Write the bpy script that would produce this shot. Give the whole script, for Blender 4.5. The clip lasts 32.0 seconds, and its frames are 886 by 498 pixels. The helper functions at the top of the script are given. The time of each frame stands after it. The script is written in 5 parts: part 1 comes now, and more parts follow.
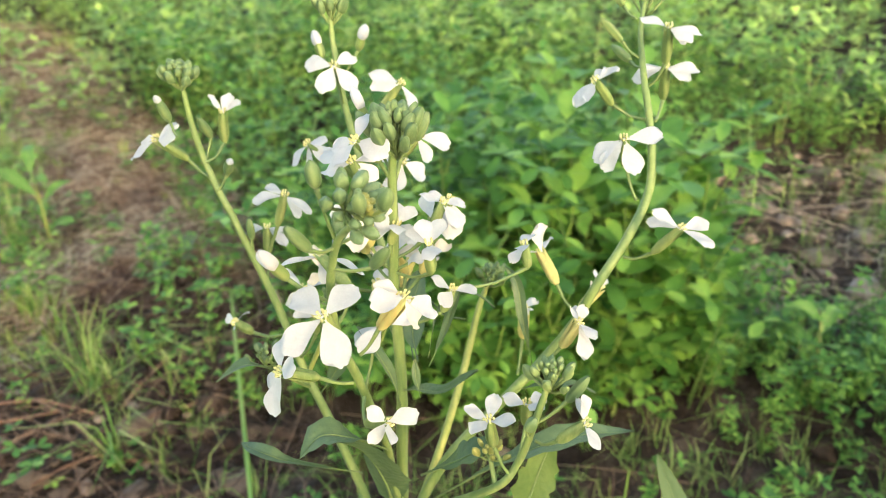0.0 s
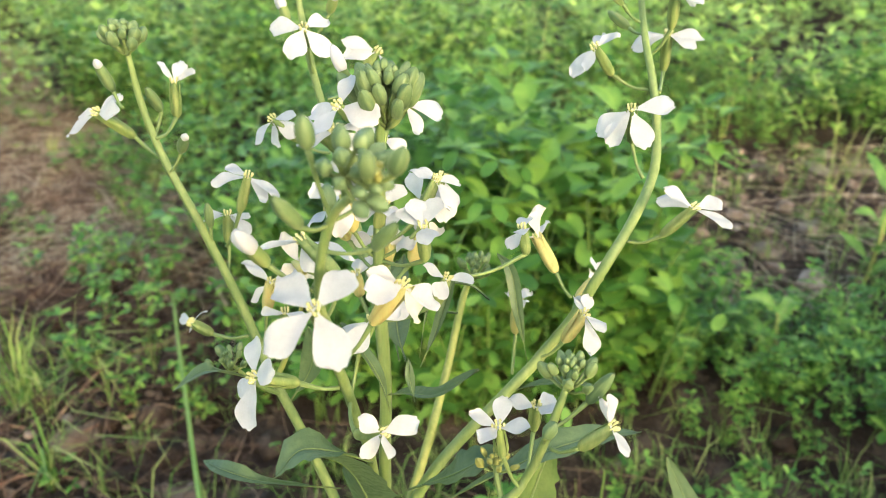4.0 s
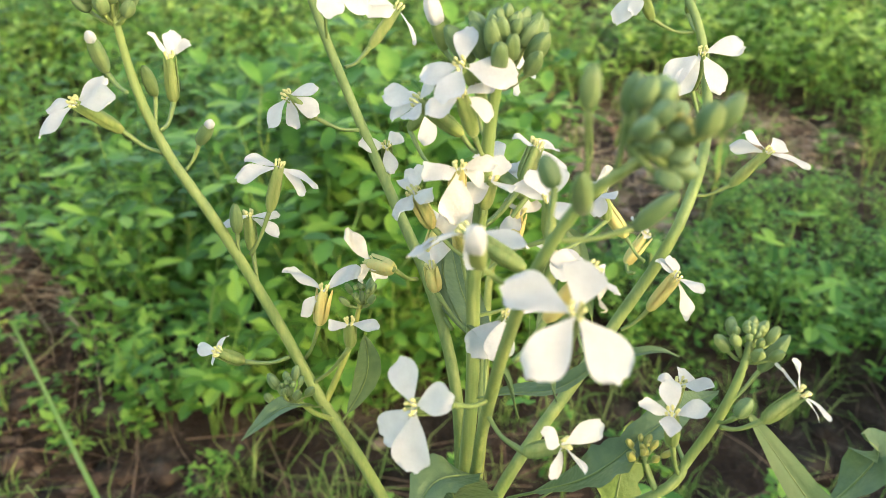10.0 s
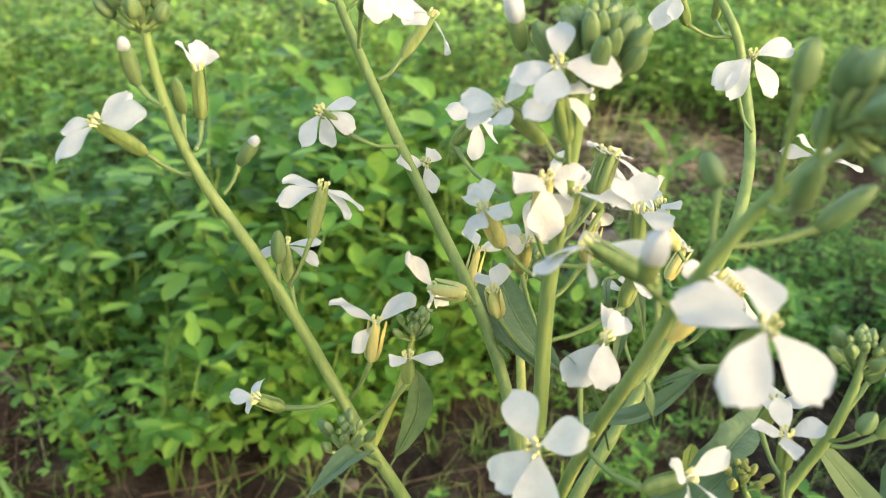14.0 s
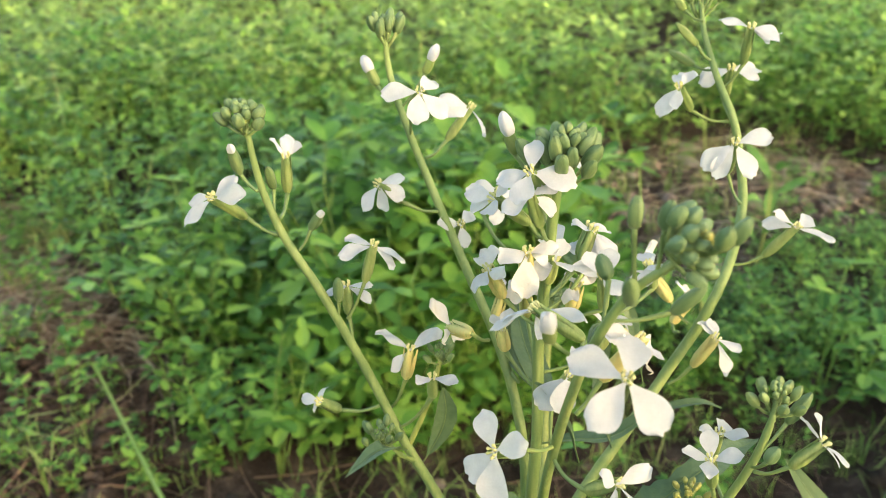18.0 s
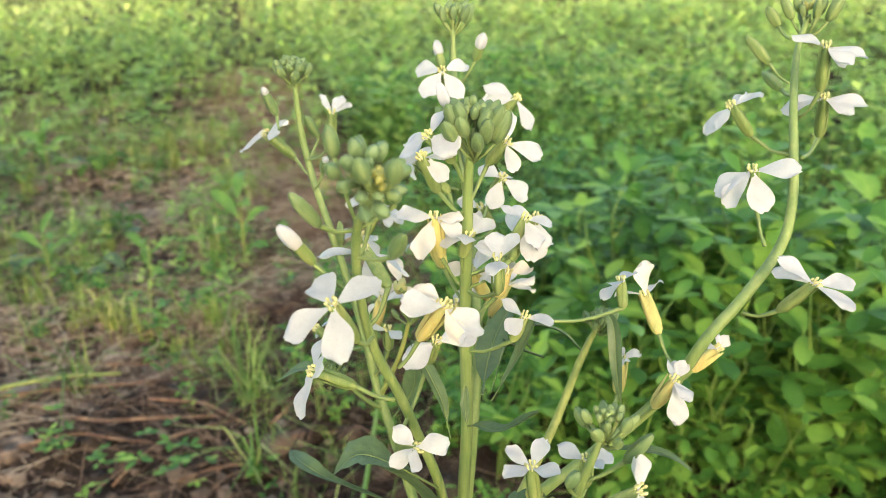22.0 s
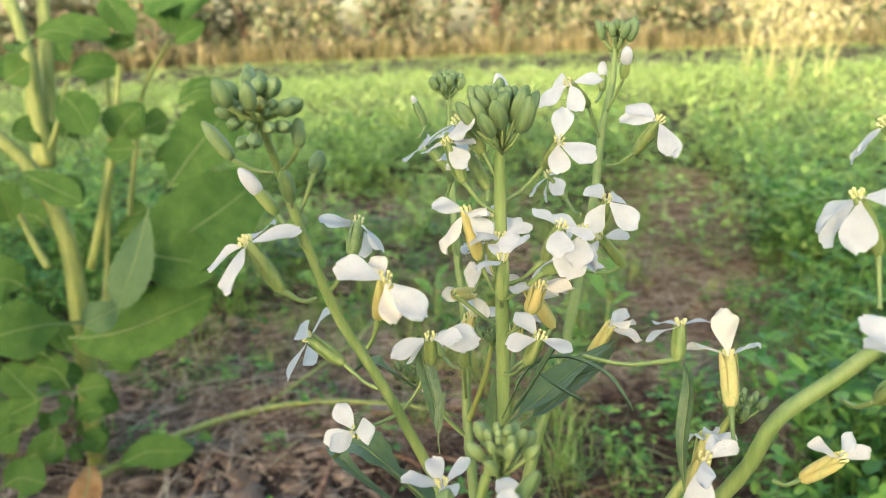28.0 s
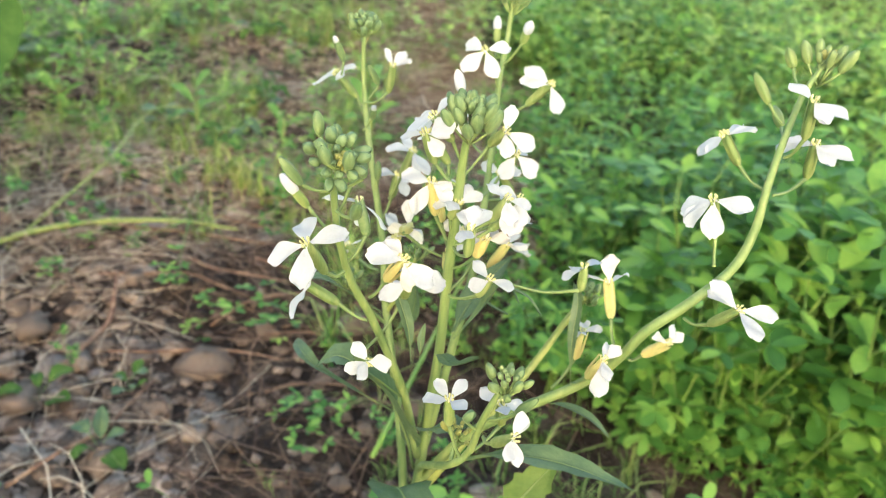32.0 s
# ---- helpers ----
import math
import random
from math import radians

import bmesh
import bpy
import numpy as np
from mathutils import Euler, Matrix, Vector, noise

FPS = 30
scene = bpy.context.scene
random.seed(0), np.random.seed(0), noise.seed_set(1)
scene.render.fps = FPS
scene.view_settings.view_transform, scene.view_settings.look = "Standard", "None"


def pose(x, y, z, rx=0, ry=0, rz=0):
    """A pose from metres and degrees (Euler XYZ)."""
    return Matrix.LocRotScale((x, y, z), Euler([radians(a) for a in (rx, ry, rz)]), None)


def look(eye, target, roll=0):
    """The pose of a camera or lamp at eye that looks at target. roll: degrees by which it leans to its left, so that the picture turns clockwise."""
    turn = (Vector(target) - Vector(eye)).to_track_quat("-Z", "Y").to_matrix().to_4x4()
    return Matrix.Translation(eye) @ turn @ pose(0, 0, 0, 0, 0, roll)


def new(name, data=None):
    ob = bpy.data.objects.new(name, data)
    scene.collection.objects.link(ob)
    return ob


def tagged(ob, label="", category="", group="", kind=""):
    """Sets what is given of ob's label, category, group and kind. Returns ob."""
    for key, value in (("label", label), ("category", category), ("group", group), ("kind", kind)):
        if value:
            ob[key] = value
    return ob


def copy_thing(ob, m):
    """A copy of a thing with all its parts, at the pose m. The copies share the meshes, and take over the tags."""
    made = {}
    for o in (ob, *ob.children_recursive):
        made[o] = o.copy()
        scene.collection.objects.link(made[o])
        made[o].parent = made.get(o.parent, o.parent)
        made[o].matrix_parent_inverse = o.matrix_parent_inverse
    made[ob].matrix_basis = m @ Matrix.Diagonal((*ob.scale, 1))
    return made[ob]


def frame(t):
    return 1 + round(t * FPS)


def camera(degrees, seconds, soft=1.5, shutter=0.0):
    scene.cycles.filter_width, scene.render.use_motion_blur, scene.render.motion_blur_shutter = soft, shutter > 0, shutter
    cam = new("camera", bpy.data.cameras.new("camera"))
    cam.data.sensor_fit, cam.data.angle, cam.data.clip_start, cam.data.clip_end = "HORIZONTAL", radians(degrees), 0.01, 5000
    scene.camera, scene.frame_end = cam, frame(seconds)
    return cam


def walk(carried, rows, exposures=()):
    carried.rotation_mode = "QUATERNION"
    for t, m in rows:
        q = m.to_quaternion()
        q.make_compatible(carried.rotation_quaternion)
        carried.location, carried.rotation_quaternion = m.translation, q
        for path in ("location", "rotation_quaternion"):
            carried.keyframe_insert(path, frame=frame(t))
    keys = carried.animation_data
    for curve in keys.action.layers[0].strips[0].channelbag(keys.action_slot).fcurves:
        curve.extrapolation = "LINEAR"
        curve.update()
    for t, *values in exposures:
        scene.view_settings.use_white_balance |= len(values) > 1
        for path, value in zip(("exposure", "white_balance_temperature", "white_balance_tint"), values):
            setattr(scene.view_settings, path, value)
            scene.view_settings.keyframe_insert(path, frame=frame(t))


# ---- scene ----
# ---- the camera and its walk ----
cam = camera(60.2, 32.0, soft=0.85)
cam.data.dof.use_dof = True
cam.data.dof.focus_distance = 0.255
cam.data.dof.aperture_fstop = 16.0
PATH = [
    (0.0, pose(0.0249, -0.0360, 0.7030, 60.91, 1.19, 9.42)),
    (0.5, pose(0.0231, -0.0320, 0.6995, 61.25, 1.04, 9.14)),
    (1.0, pose(0.0224, -0.0353, 0.7003, 61.16, 1.09, 9.14)),
    (1.5, pose(0.0213, -0.0326, 0.6977, 61.13, 1.13, 9.12)),
    (2.0, pose(0.0210, -0.0306, 0.6971, 61.25, 0.82, 8.48)),
    (2.5, pose(0.0195, -0.0279, 0.6955, 61.24, 0.29, 7.74)),
    (3.0, pose(0.0148, -0.0215, 0.6898, 60.98, 0.14, 7.02)),
    (3.5, pose(0.0080, -0.0147, 0.6840, 61.03, -0.06, 6.16)),
    (5.5, pose(-0.0119, 0.0005, 0.6730, 60.27, -0.89, 1.82)),
    (6.0, pose(-0.0163, 0.0067, 0.6687, 59.86, -1.29, 0.65)),
    (6.5, pose(-0.0198, 0.0098, 0.6672, 59.71, -1.40, -0.50)),
    (7.0, pose(-0.0288, 0.0118, 0.6671, 59.75, -1.74, -2.09)),
    (7.5, pose(-0.0408, 0.0114, 0.6667, 59.63, -1.62, -2.72)),
    (8.0, pose(-0.0519, 0.0100, 0.6683, 59.79, -1.72, -3.64)),
    (8.5, pose(-0.0588, 0.0139, 0.6670, 59.34, -2.13, -5.40)),
    (9.0, pose(-0.0667, 0.0198, 0.6652, 59.58, -1.98, -7.30)),
    (9.5, pose(-0.0754, 0.0229, 0.6648, 58.98, -1.39, -8.56)),
    (10.0, pose(-0.0888, 0.0267, 0.6635, 59.28, -0.98, -10.28)),
    (10.5, pose(-0.0953, 0.0310, 0.6611, 59.93, -1.20, -11.31)),
    (11.0, pose(-0.1006, 0.0324, 0.6606, 60.74, -0.50, -10.73)),
    (11.5, pose(-0.1051, 0.0268, 0.6648, 61.26, -0.67, -10.36)),
    (12.0, pose(-0.1027, 0.0151, 0.6762, 62.25, -0.35, -9.52)),
    (12.5, pose(-0.1046, 0.0142, 0.6789, 62.83, 0.46, -8.85)),
    (13.0, pose(-0.1152, 0.0270, 0.6673, 62.02, -0.09, -10.64)),
    (13.5, pose(-0.1222, 0.0430, 0.6543, 61.64, -0.85, -13.53)),
    (14.0, pose(-0.1241, 0.0522, 0.6499, 61.73, -1.27, -16.17)),
    (14.5, pose(-0.1236, 0.0617, 0.6429, 61.51, -2.34, -19.57)),
    (16.5, pose(-0.1333, 0.0204, 0.6720, 61.27, -1.28, -16.64)),
    (17.0, pose(-0.1301, 0.0083, 0.6809, 60.93, -1.03, -13.96)),
    (17.5, pose(-0.1230, -0.0002, 0.6875, 61.49, 0.16, -11.06)),
    (18.0, pose(-0.1028, -0.0050, 0.6950, 62.24, 0.94, -7.19)),
    (18.5, pose(-0.0827, -0.0065, 0.6993, 63.53, 1.38, -3.29)),
    (19.0, pose(-0.0647, -0.0037, 0.6957, 64.78, 1.22, 0.57)),
    (19.5, pose(-0.0438, -0.0025, 0.6935, 64.98, 1.15, 5.38)),
    (20.0, pose(-0.0252, -0.0040, 0.6868, 64.66, 0.70, 9.71)),
    (20.5, pose(-0.0008, -0.0072, 0.6848, 65.52, -0.09, 13.51)),
    (21.0, pose(0.0220, -0.0078, 0.6830, 65.63, 0.92, 17.80)),
    (21.5, pose(0.0425, -0.0093, 0.6802, 66.52, 0.89, 21.94)),
    (22.0, pose(0.0615, -0.0071, 0.6724, 66.24, 1.04, 25.60)),
    (22.5, pose(0.0803, -0.0051, 0.6719, 67.34, 1.29, 29.21)),
    (23.0, pose(0.1005, -0.0051, 0.6754, 68.59, 1.66, 32.99)),
    (23.5, pose(0.1210, 0.0016, 0.6706, 68.64, 2.56, 36.22)),
    (24.0, pose(0.1352, 0.0132, 0.6635, 69.55, 2.37, 39.03)),
    (24.5, pose(0.1387, 0.0273, 0.6597, 70.69, 2.06, 41.89)),
    (25.0, pose(0.1428, 0.0382, 0.6509, 71.09, 2.19, 45.77)),
    (25.5, pose(0.1441, 0.0540, 0.6428, 72.15, 2.74, 49.82)),
    (26.0, pose(0.1472, 0.0617, 0.6373, 73.78, 2.55, 53.10)),
    (26.5, pose(0.1511, 0.0659, 0.6360, 74.25, 2.65, 55.25)),
    (28.5, pose(0.1553, 0.0840, 0.6288, 74.78, 1.94, 59.02)),
    (29.0, pose(0.1549, 0.0705, 0.6405, 74.39, 2.22, 58.19)),
    (29.5, pose(0.1552, 0.0451, 0.6579, 73.16, 0.39, 57.12)),
    (30.0, pose(0.1618, 0.0278, 0.6673, 68.21, -0.02, 52.59)),
    (30.5, pose(0.1487, 0.0217, 0.6825, 63.61, -1.12, 48.07)),
    (31.0, pose(0.1337, 0.0150, 0.6913, 60.97, -2.22, 46.46)),
    (31.5, pose(0.1292, -0.0103, 0.7153, 58.95, -3.77, 44.53)),
    (32.0, pose(0.1270, -0.0105, 0.7164, 58.71, -5.30, 39.94)),
]
walk(cam, PATH, [(0, 2.75, 6650, 10), (2, 2.72, 6550, 10), (6, 2.77, 6700, 10), (10, 2.78, 6950, 10), (14, 2.74, 7000, 10), (17, 2.68, 7000, 10), (20, 2.56, 6750, 10), (23, 2.48, 6450, 10), (26, 2.34, 6300, 10), (29, 2.37, 6250, 10), (30.5, 2.48, 6250, 10), (32, 2.8, 6300, 10)])

# ---- world and sun ----
SUN_DIR = Vector((0.55, -0.80, 0.175)).normalized()   # towards the sun
world = bpy.data.worlds.new("sky")
scene.world = world
world.use_nodes = True
wn = world.node_tree.nodes
sky = wn.new("ShaderNodeTexSky")
sky.sky_type = "NISHITA"
sky.sun_disc = False
sky.sun_elevation = math.asin(SUN_DIR.z)
sky.sun_rotation = math.atan2(SUN_DIR.x, SUN_DIR.y)
sky.air_density, sky.dust_density, sky.ozone_density = 1.1, 4.0, 0.9
wn["Background"].inputs["Strength"].default_value = 0.15
world.node_tree.links.new(sky.outputs[0], wn["Background"].inputs["Color"])
sun = new("sun", bpy.data.lights.new("sun", "SUN"))
sun.data.energy, sun.data.angle, sun.data.color = 2.0, radians(4.0), (1.0, 0.90, 0.72)
sun.matrix_world = look(SUN_DIR * 20, (0, 0, 0))


# ---- materials ----
def material(name, colours, scale=40.0, rough=0.6, bump=0.15, island=0.0, through_light=0.0, spec=0.3, fine=6.0, stretch=1.0, coord="Object"):
    """A surface with two scales of mottling between the given colours, fine relief, and some light passing through thin things."""
    m = bpy.data.materials.new(name)
    m.use_nodes = True
    n, l = m.node_tree.nodes, m.node_tree.links
    bsdf = n["Principled BSDF"]
    tc = n.new("ShaderNodeTexCoord")
    a, b = n.new("ShaderNodeTexNoise"), n.new("ShaderNodeTexNoise")
    a.inputs["Scale"].default_value, b.inputs["Scale"].default_value = scale, scale * fine
    a.inputs["Detail"].default_value, b.inputs["Detail"].default_value = 4.0, 3.0
    grain = n.new("ShaderNodeVectorMath")
    grain.operation = "MULTIPLY"
    grain.inputs[1].default_value = (1.0, 1.0, stretch)
    l.new(tc.outputs[coord], grain.inputs[0])
    for q in (a, b):
        l.new(grain.outputs[0], q.inputs["Vector"])
    mix = n.new("ShaderNodeMath")
    mix.operation = "MULTIPLY_ADD"
    l.new(b.outputs["Fac"], mix.inputs[0])
    mix.inputs[1].default_value = 0.4
    l.new(a.outputs["Fac"], mix.inputs[2])
    last = mix
    if island:
        geo = n.new("ShaderNodeNewGeometry")
        add = n.new("ShaderNodeMath")
        add.operation = "MULTIPLY_ADD"
        l.new(geo.outputs["Random Per Island"], add.inputs[0])
        add.inputs[1].default_value = island
        l.new(mix.outputs[0], add.inputs[2])
        sub = n.new("ShaderNodeMath")
        sub.operation = "SUBTRACT"
        l.new(add.outputs[0], sub.inputs[0])
        sub.inputs[1].default_value = island / 2
        last = sub
    ramp = n.new("ShaderNodeValToRGB")
    els = ramp.color_ramp.elements
    while len(els) < len(colours):
        els.new(0.5)
    for k, c in enumerate(colours):
        els[k].position = 0.42 + 0.56 * k / max(1, len(colours) - 1)
        els[k].color = (*c, 1)
    l.new(last.outputs[0], ramp.inputs[0])
    l.new(ramp.outputs[0], bsdf.inputs["Base Color"])
    bsdf.inputs["Roughness"].default_value = rough
    bsdf.inputs["Specular IOR Level"].default_value = spec
    if bump:
        bp = n.new("ShaderNodeBump")
        bp.inputs["Strength"].default_value = bump
        bp.inputs["Distance"].default_value = 0.2 / scale
        l.new(b.outputs["Fac"], bp.inputs["Height"])
        l.new(bp.outputs[0], bsdf.inputs["Normal"])
    if through_light:
        tr = n.new("ShaderNodeBsdfTranslucent")
        l.new(ramp.outputs[0], tr.inputs["Color"])
        ms = n.new("ShaderNodeMixShader")
        ms.inputs[0].default_value = through_light
        l.new(bsdf.outputs[0], ms.inputs[1])
        l.new(tr.outputs[0], ms.inputs[2])
        l.new(ms.outputs[0], n["Material Output"].inputs["Surface"])
    return m


PETAL = material("petal_white", [(0.60, 0.615, 0.64), (0.715, 0.73, 0.76)], 260, 0.75, 0.25, through_light=0.5, spec=0.15)
PETAL_OLD = material("petal_faded", [(0.64, 0.60, 0.53), (0.72, 0.70, 0.665)], 160, 0.65, 0.3, through_light=0.35, spec=0.2)
CALYX = material("calyx_green", [(0.15, 0.24, 0.075), (0.22, 0.30, 0.10), (0.32, 0.37, 0.14)], 420, 0.5, 0.25, through_light=0.25, stretch=0.12)
CALYX_OLD = material("calyx_yellow", [(0.31, 0.38, 0.13), (0.56, 0.53, 0.21), (0.55, 0.44, 0.17)], 420, 0.55, 0.3, through_light=0.25, stretch=0.12)
STAMEN = material("stamen_yellow", [(0.58, 0.56, 0.22), (0.70, 0.67, 0.36)], 500, 0.6, 0.2)
STEM = material("stem_green", [(0.122, 0.192, 0.060), (0.172, 0.242, 0.082), (0.25, 0.308, 0.114)], 260, 0.5, 0.25, spec=0.3, stretch=0.07)
PEDICEL = material("pedicel_green", [(0.13, 0.20, 0.07), (0.20, 0.26, 0.09)], 150, 0.5, 0.1)
BUD = material("bud_green", [(0.080, 0.140, 0.055), (0.120, 0.185, 0.076), (0.185, 0.245, 0.105)], 420, 0.5, 0.2, spec=0.3, stretch=0.15)
BUD_YELLOW = material("bud_yellow_green", [(0.21, 0.24, 0.065), (0.32, 0.31, 0.09)], 260, 0.5, 0.15, spec=0.35)
BUD_DARK = material("bud_dark_green", [(0.085, 0.15, 0.068), (0.13, 0.20, 0.088), (0.19, 0.26, 0.115)], 260, 0.5, 0.15, spec=0.35)
BUD_GREY = material("bud_grey_green", [(0.13, 0.19, 0.07), (0.20, 0.27, 0.10)], 260, 0.5, 0.15, spec=0.35)
LEAF = material("radish_leaf", [(0.065, 0.12, 0.06), (0.095, 0.155, 0.07), (0.14, 0.205, 0.085)], 60, 0.42, 0.25, through_light=0.25, spec=0.4)
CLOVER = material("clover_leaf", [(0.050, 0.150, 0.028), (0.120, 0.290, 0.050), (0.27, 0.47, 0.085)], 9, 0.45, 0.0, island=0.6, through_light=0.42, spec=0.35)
CLOVER_STEM = material("clover_stalk", [(0.08, 0.16, 0.032), (0.17, 0.26, 0.055)], 12, 0.55, 0.0, island=0.6)
# Clover leaf paled twice with distance; sunlit tops are put into the colour.
MID_GREEN_LIT = material("middle_clover_lit", [(0.15, 0.29, 0.060), (0.26, 0.43, 0.09), (0.40, 0.55, 0.14)], 3, 0.5, 0.0, island=0.6, through_light=0.4, spec=0.35)
FAR_GREEN_LIT = material("far_clover_lit", [(0.235, 0.355, 0.085), (0.335, 0.45, 0.122), (0.45, 0.535, 0.185)], 0.6, 0.6, 0.0, island=0.4, through_light=0.35, spec=0.3)
GRASS = material("grass_blade", [(0.11, 0.23, 0.038), (0.22, 0.37, 0.072), (0.38, 0.45, 0.14)], 12, 0.5, 0.0, island=0.9, through_light=0.3)
SHOOT = material("pale_shoot", [(0.20, 0.30, 0.06), (0.32, 0.40, 0.10), (0.46, 0.47, 0.18)], 6, 0.55, 0.0, island=0.8, through_light=0.35)
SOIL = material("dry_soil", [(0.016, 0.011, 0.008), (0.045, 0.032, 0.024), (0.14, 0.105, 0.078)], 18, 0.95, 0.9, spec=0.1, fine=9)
CLOD = material("soil_clod", [(0.080, 0.056, 0.041), (0.190, 0.142, 0.108), (0.345, 0.272, 0.215)], 45, 0.95, 0.6, island=0.3, spec=0.1)
# Darker copy of CLOD; shade beside the crop is put into its colour.
SHADE_CLOD = material("shaded_clod", [(0.022, 0.015, 0.010), (0.052, 0.037, 0.026), (0.11, 0.080, 0.060)], 45, 0.9, 0.6, island=0.3, spec=0.2)
CRUST = material("dry_crust", [(0.20, 0.148, 0.113), (0.33, 0.252, 0.200), (0.46, 0.372, 0.305)], 40, 0.95, 0.5, island=0.4, spec=0.08)
STRAW = material("dry_straw", [(0.11, 0.066, 0.046), (0.29, 0.200, 0.142), (0.55, 0.455, 0.33)], 30, 0.7, 0.1, island=1.0, spec=0.2)
DRY_STALK = material("dry_stalk", [(0.12, 0.060, 0.040), (0.24, 0.14, 0.09), (0.40, 0.29, 0.19)], 60, 0.7, 0.3, spec=0.2)
GREENLEAF = material("fresh_leaf", [(0.085, 0.20, 0.045), (0.14, 0.29, 0.062), (0.21, 0.37, 0.085)], 40, 0.5, 0.2, through_light=0.35, spec=0.3)
# STRAW made redder, and darker with the crop edge's shade in its colour.
SHADE_STRAW = material("shaded_straw", [(0.034, 0.016, 0.010), (0.085, 0.045, 0.029), (0.21, 0.135, 0.088)], 30, 0.65, 0.1, island=1.0, spec=0.25)
HEDGE = material("hedge_leaf", [(0.085, 0.115, 0.050), (0.17, 0.18, 0.085), (0.28, 0.24, 0.145)], 0.9, 0.6, 0.0, island=0.8, through_light=0.25)
DRYGRASS = material("tall_dry_grass", [(0.12, 0.12, 0.045), (0.20, 0.18, 0.075), (0.30, 0.25, 0.13)], 0.8, 0.6, 0.0, island=0.9, through_light=0.3)
BARK = material("brown_bark", [(0.10, 0.07, 0.05), (0.22, 0.15, 0.10)], 12, 0.9, 0.5)
BIGLEAF = material("broad_leaf", [(0.050, 0.115, 0.024), (0.075, 0.152, 0.032), (0.11, 0.19, 0.045)], 35, 0.65, 0.25, through_light=0.3, spec=0.12)
PALE_BROAD = material("pale_broad_leaf", [(0.10, 0.175, 0.075), (0.15, 0.225, 0.105)], 35, 0.65, 0.25, through_light=0.3, spec=0.12)
DRY_LEAF = material("withered_leaf", [(0.16, 0.085, 0.035), (0.30, 0.17, 0.07), (0.42, 0.27, 0.13)], 60, 0.75, 0.4, through_light=0.2, spec=0.15)
PALE_LEAF = material("pale_leaf", [(0.085, 0.15, 0.036), (0.15, 0.22, 0.055)], 60, 0.5, 0.3, through_light=0.3, spec=0.3)
STRAP = material("strap_leaf", [(0.10, 0.165, 0.06), (0.15, 0.21, 0.08)], 50, 0.45, 0.15, through_light=0.3, spec=0.35)
STALK_PALE = material("pale_stalk", [(0.15, 0.21, 0.055), (0.24, 0.285, 0.08), (0.35, 0.37, 0.12)], 120, 0.5, 0.2, spec=0.3, stretch=0.06)

# ---- helpers for meshes ----
AT = {}     # where each object's origin stands in the world


def thing(name, loc, label, category, group="", kind=""):
    ob = new(name)
    ob.location = loc
    ob.empty_display_size = 0.02
    AT[ob.name] = Vector(loc)
    return tagged(ob, label, category, group, kind)


def mesh_of(name, verts, faces, mat, smooth=True):
    me = bpy.data.meshes.new(name)
    me.from_pydata([tuple(v) for v in verts], [], faces)
    me.materials.append(mat)
    if smooth:
        me.polygons.foreach_set("use_smooth", [True] * len(me.polygons))
    me.update()
    return me


def part(name, data, parent=None, loc=(0, 0, 0), label=""):
    """data: a mesh whose points lie round loc, linked as one object under its parent."""
    ob = new(name, data)
    loc = Vector(loc)
    AT[ob.name] = loc
    if parent:
        ob.parent = parent
        ob.location = loc - AT[parent.name]
    else:
        ob.location = loc
    if label:
        ob["label"] = label
    return ob


def smooth_line(pts, per=6):
    """A Catmull-Rom line through the points."""
    p = [Vector(q) for q in pts]
    p = [p[0] * 2 - p[1]] + p + [p[-1] * 2 - p[-2]]
    out = []
    for i in range(1, len(p) - 2):
        for k in range(per):
            t = k / per
            out.append(0.5 * ((2 * p[i]) + (p[i + 1] - p[i - 1]) * t + (2 * p[i - 1] - 5 * p[i] + 4 * p[i + 1] - p[i + 2]) * t * t
                              + (3 * p[i] - p[i - 1] - 3 * p[i + 1] + p[i + 2]) * t ** 3))
    out.append(p[-2])
    return out


def tube_data(line, radii, sides=8, ridge=0.0):
    """Vertices and faces of a tapered tube with closed ends; ridge: how far its sides are fluted."""
    verts, faces = [], []
    n = len(line)
    up = Vector((0.31, 0.2, 0.93)).normalized()
    for i, c in enumerate(line):
        d = (line[min(i + 1, n - 1)] - line[max(i - 1, 0)]).normalized()
        s = d.cross(up)
        if s.length < 0.05:
            s = d.cross(Vector((1, 0, 0)))
        s.normalize()
        u = s.cross(d)
        f = i / (n - 1) * (len(radii) - 1)
        k = min(int(f), len(radii) - 2)
        r = radii[k] * (1 - f + k) + radii[k + 1] * (f - k)
        for j in range(sides):
            a = 2 * math.pi * j / sides
            rr = r * (1 + ridge * (1 if j % 2 else -1))
            verts.append(c + (s * math.cos(a) + u * math.sin(a)) * rr)
    for i in range(n - 1):
        for j in range(sides):
            a, b = i * sides + j, i * sides + (j + 1) % sides
            faces.append((a, b, b + sides, a + sides))
    verts += [line[0], line[-1]]
    for j in range(sides):
        faces.append((len(verts) - 2, (j + 1) % sides, j))
        faces.append((len(verts) - 1, (n - 1) * sides + j, (n - 1) * sides + (j + 1) % sides))
    return verts, faces


def tube(name, line, radii, mat, parent, sides=8, ridge=0.0, label=""):
    o = Vector(line[0])
    v, f = tube_data([Vector(q) - o for q in line], radii, sides, ridge)
    return part(name, mesh_of(name, v, f, mat), parent, o, label)


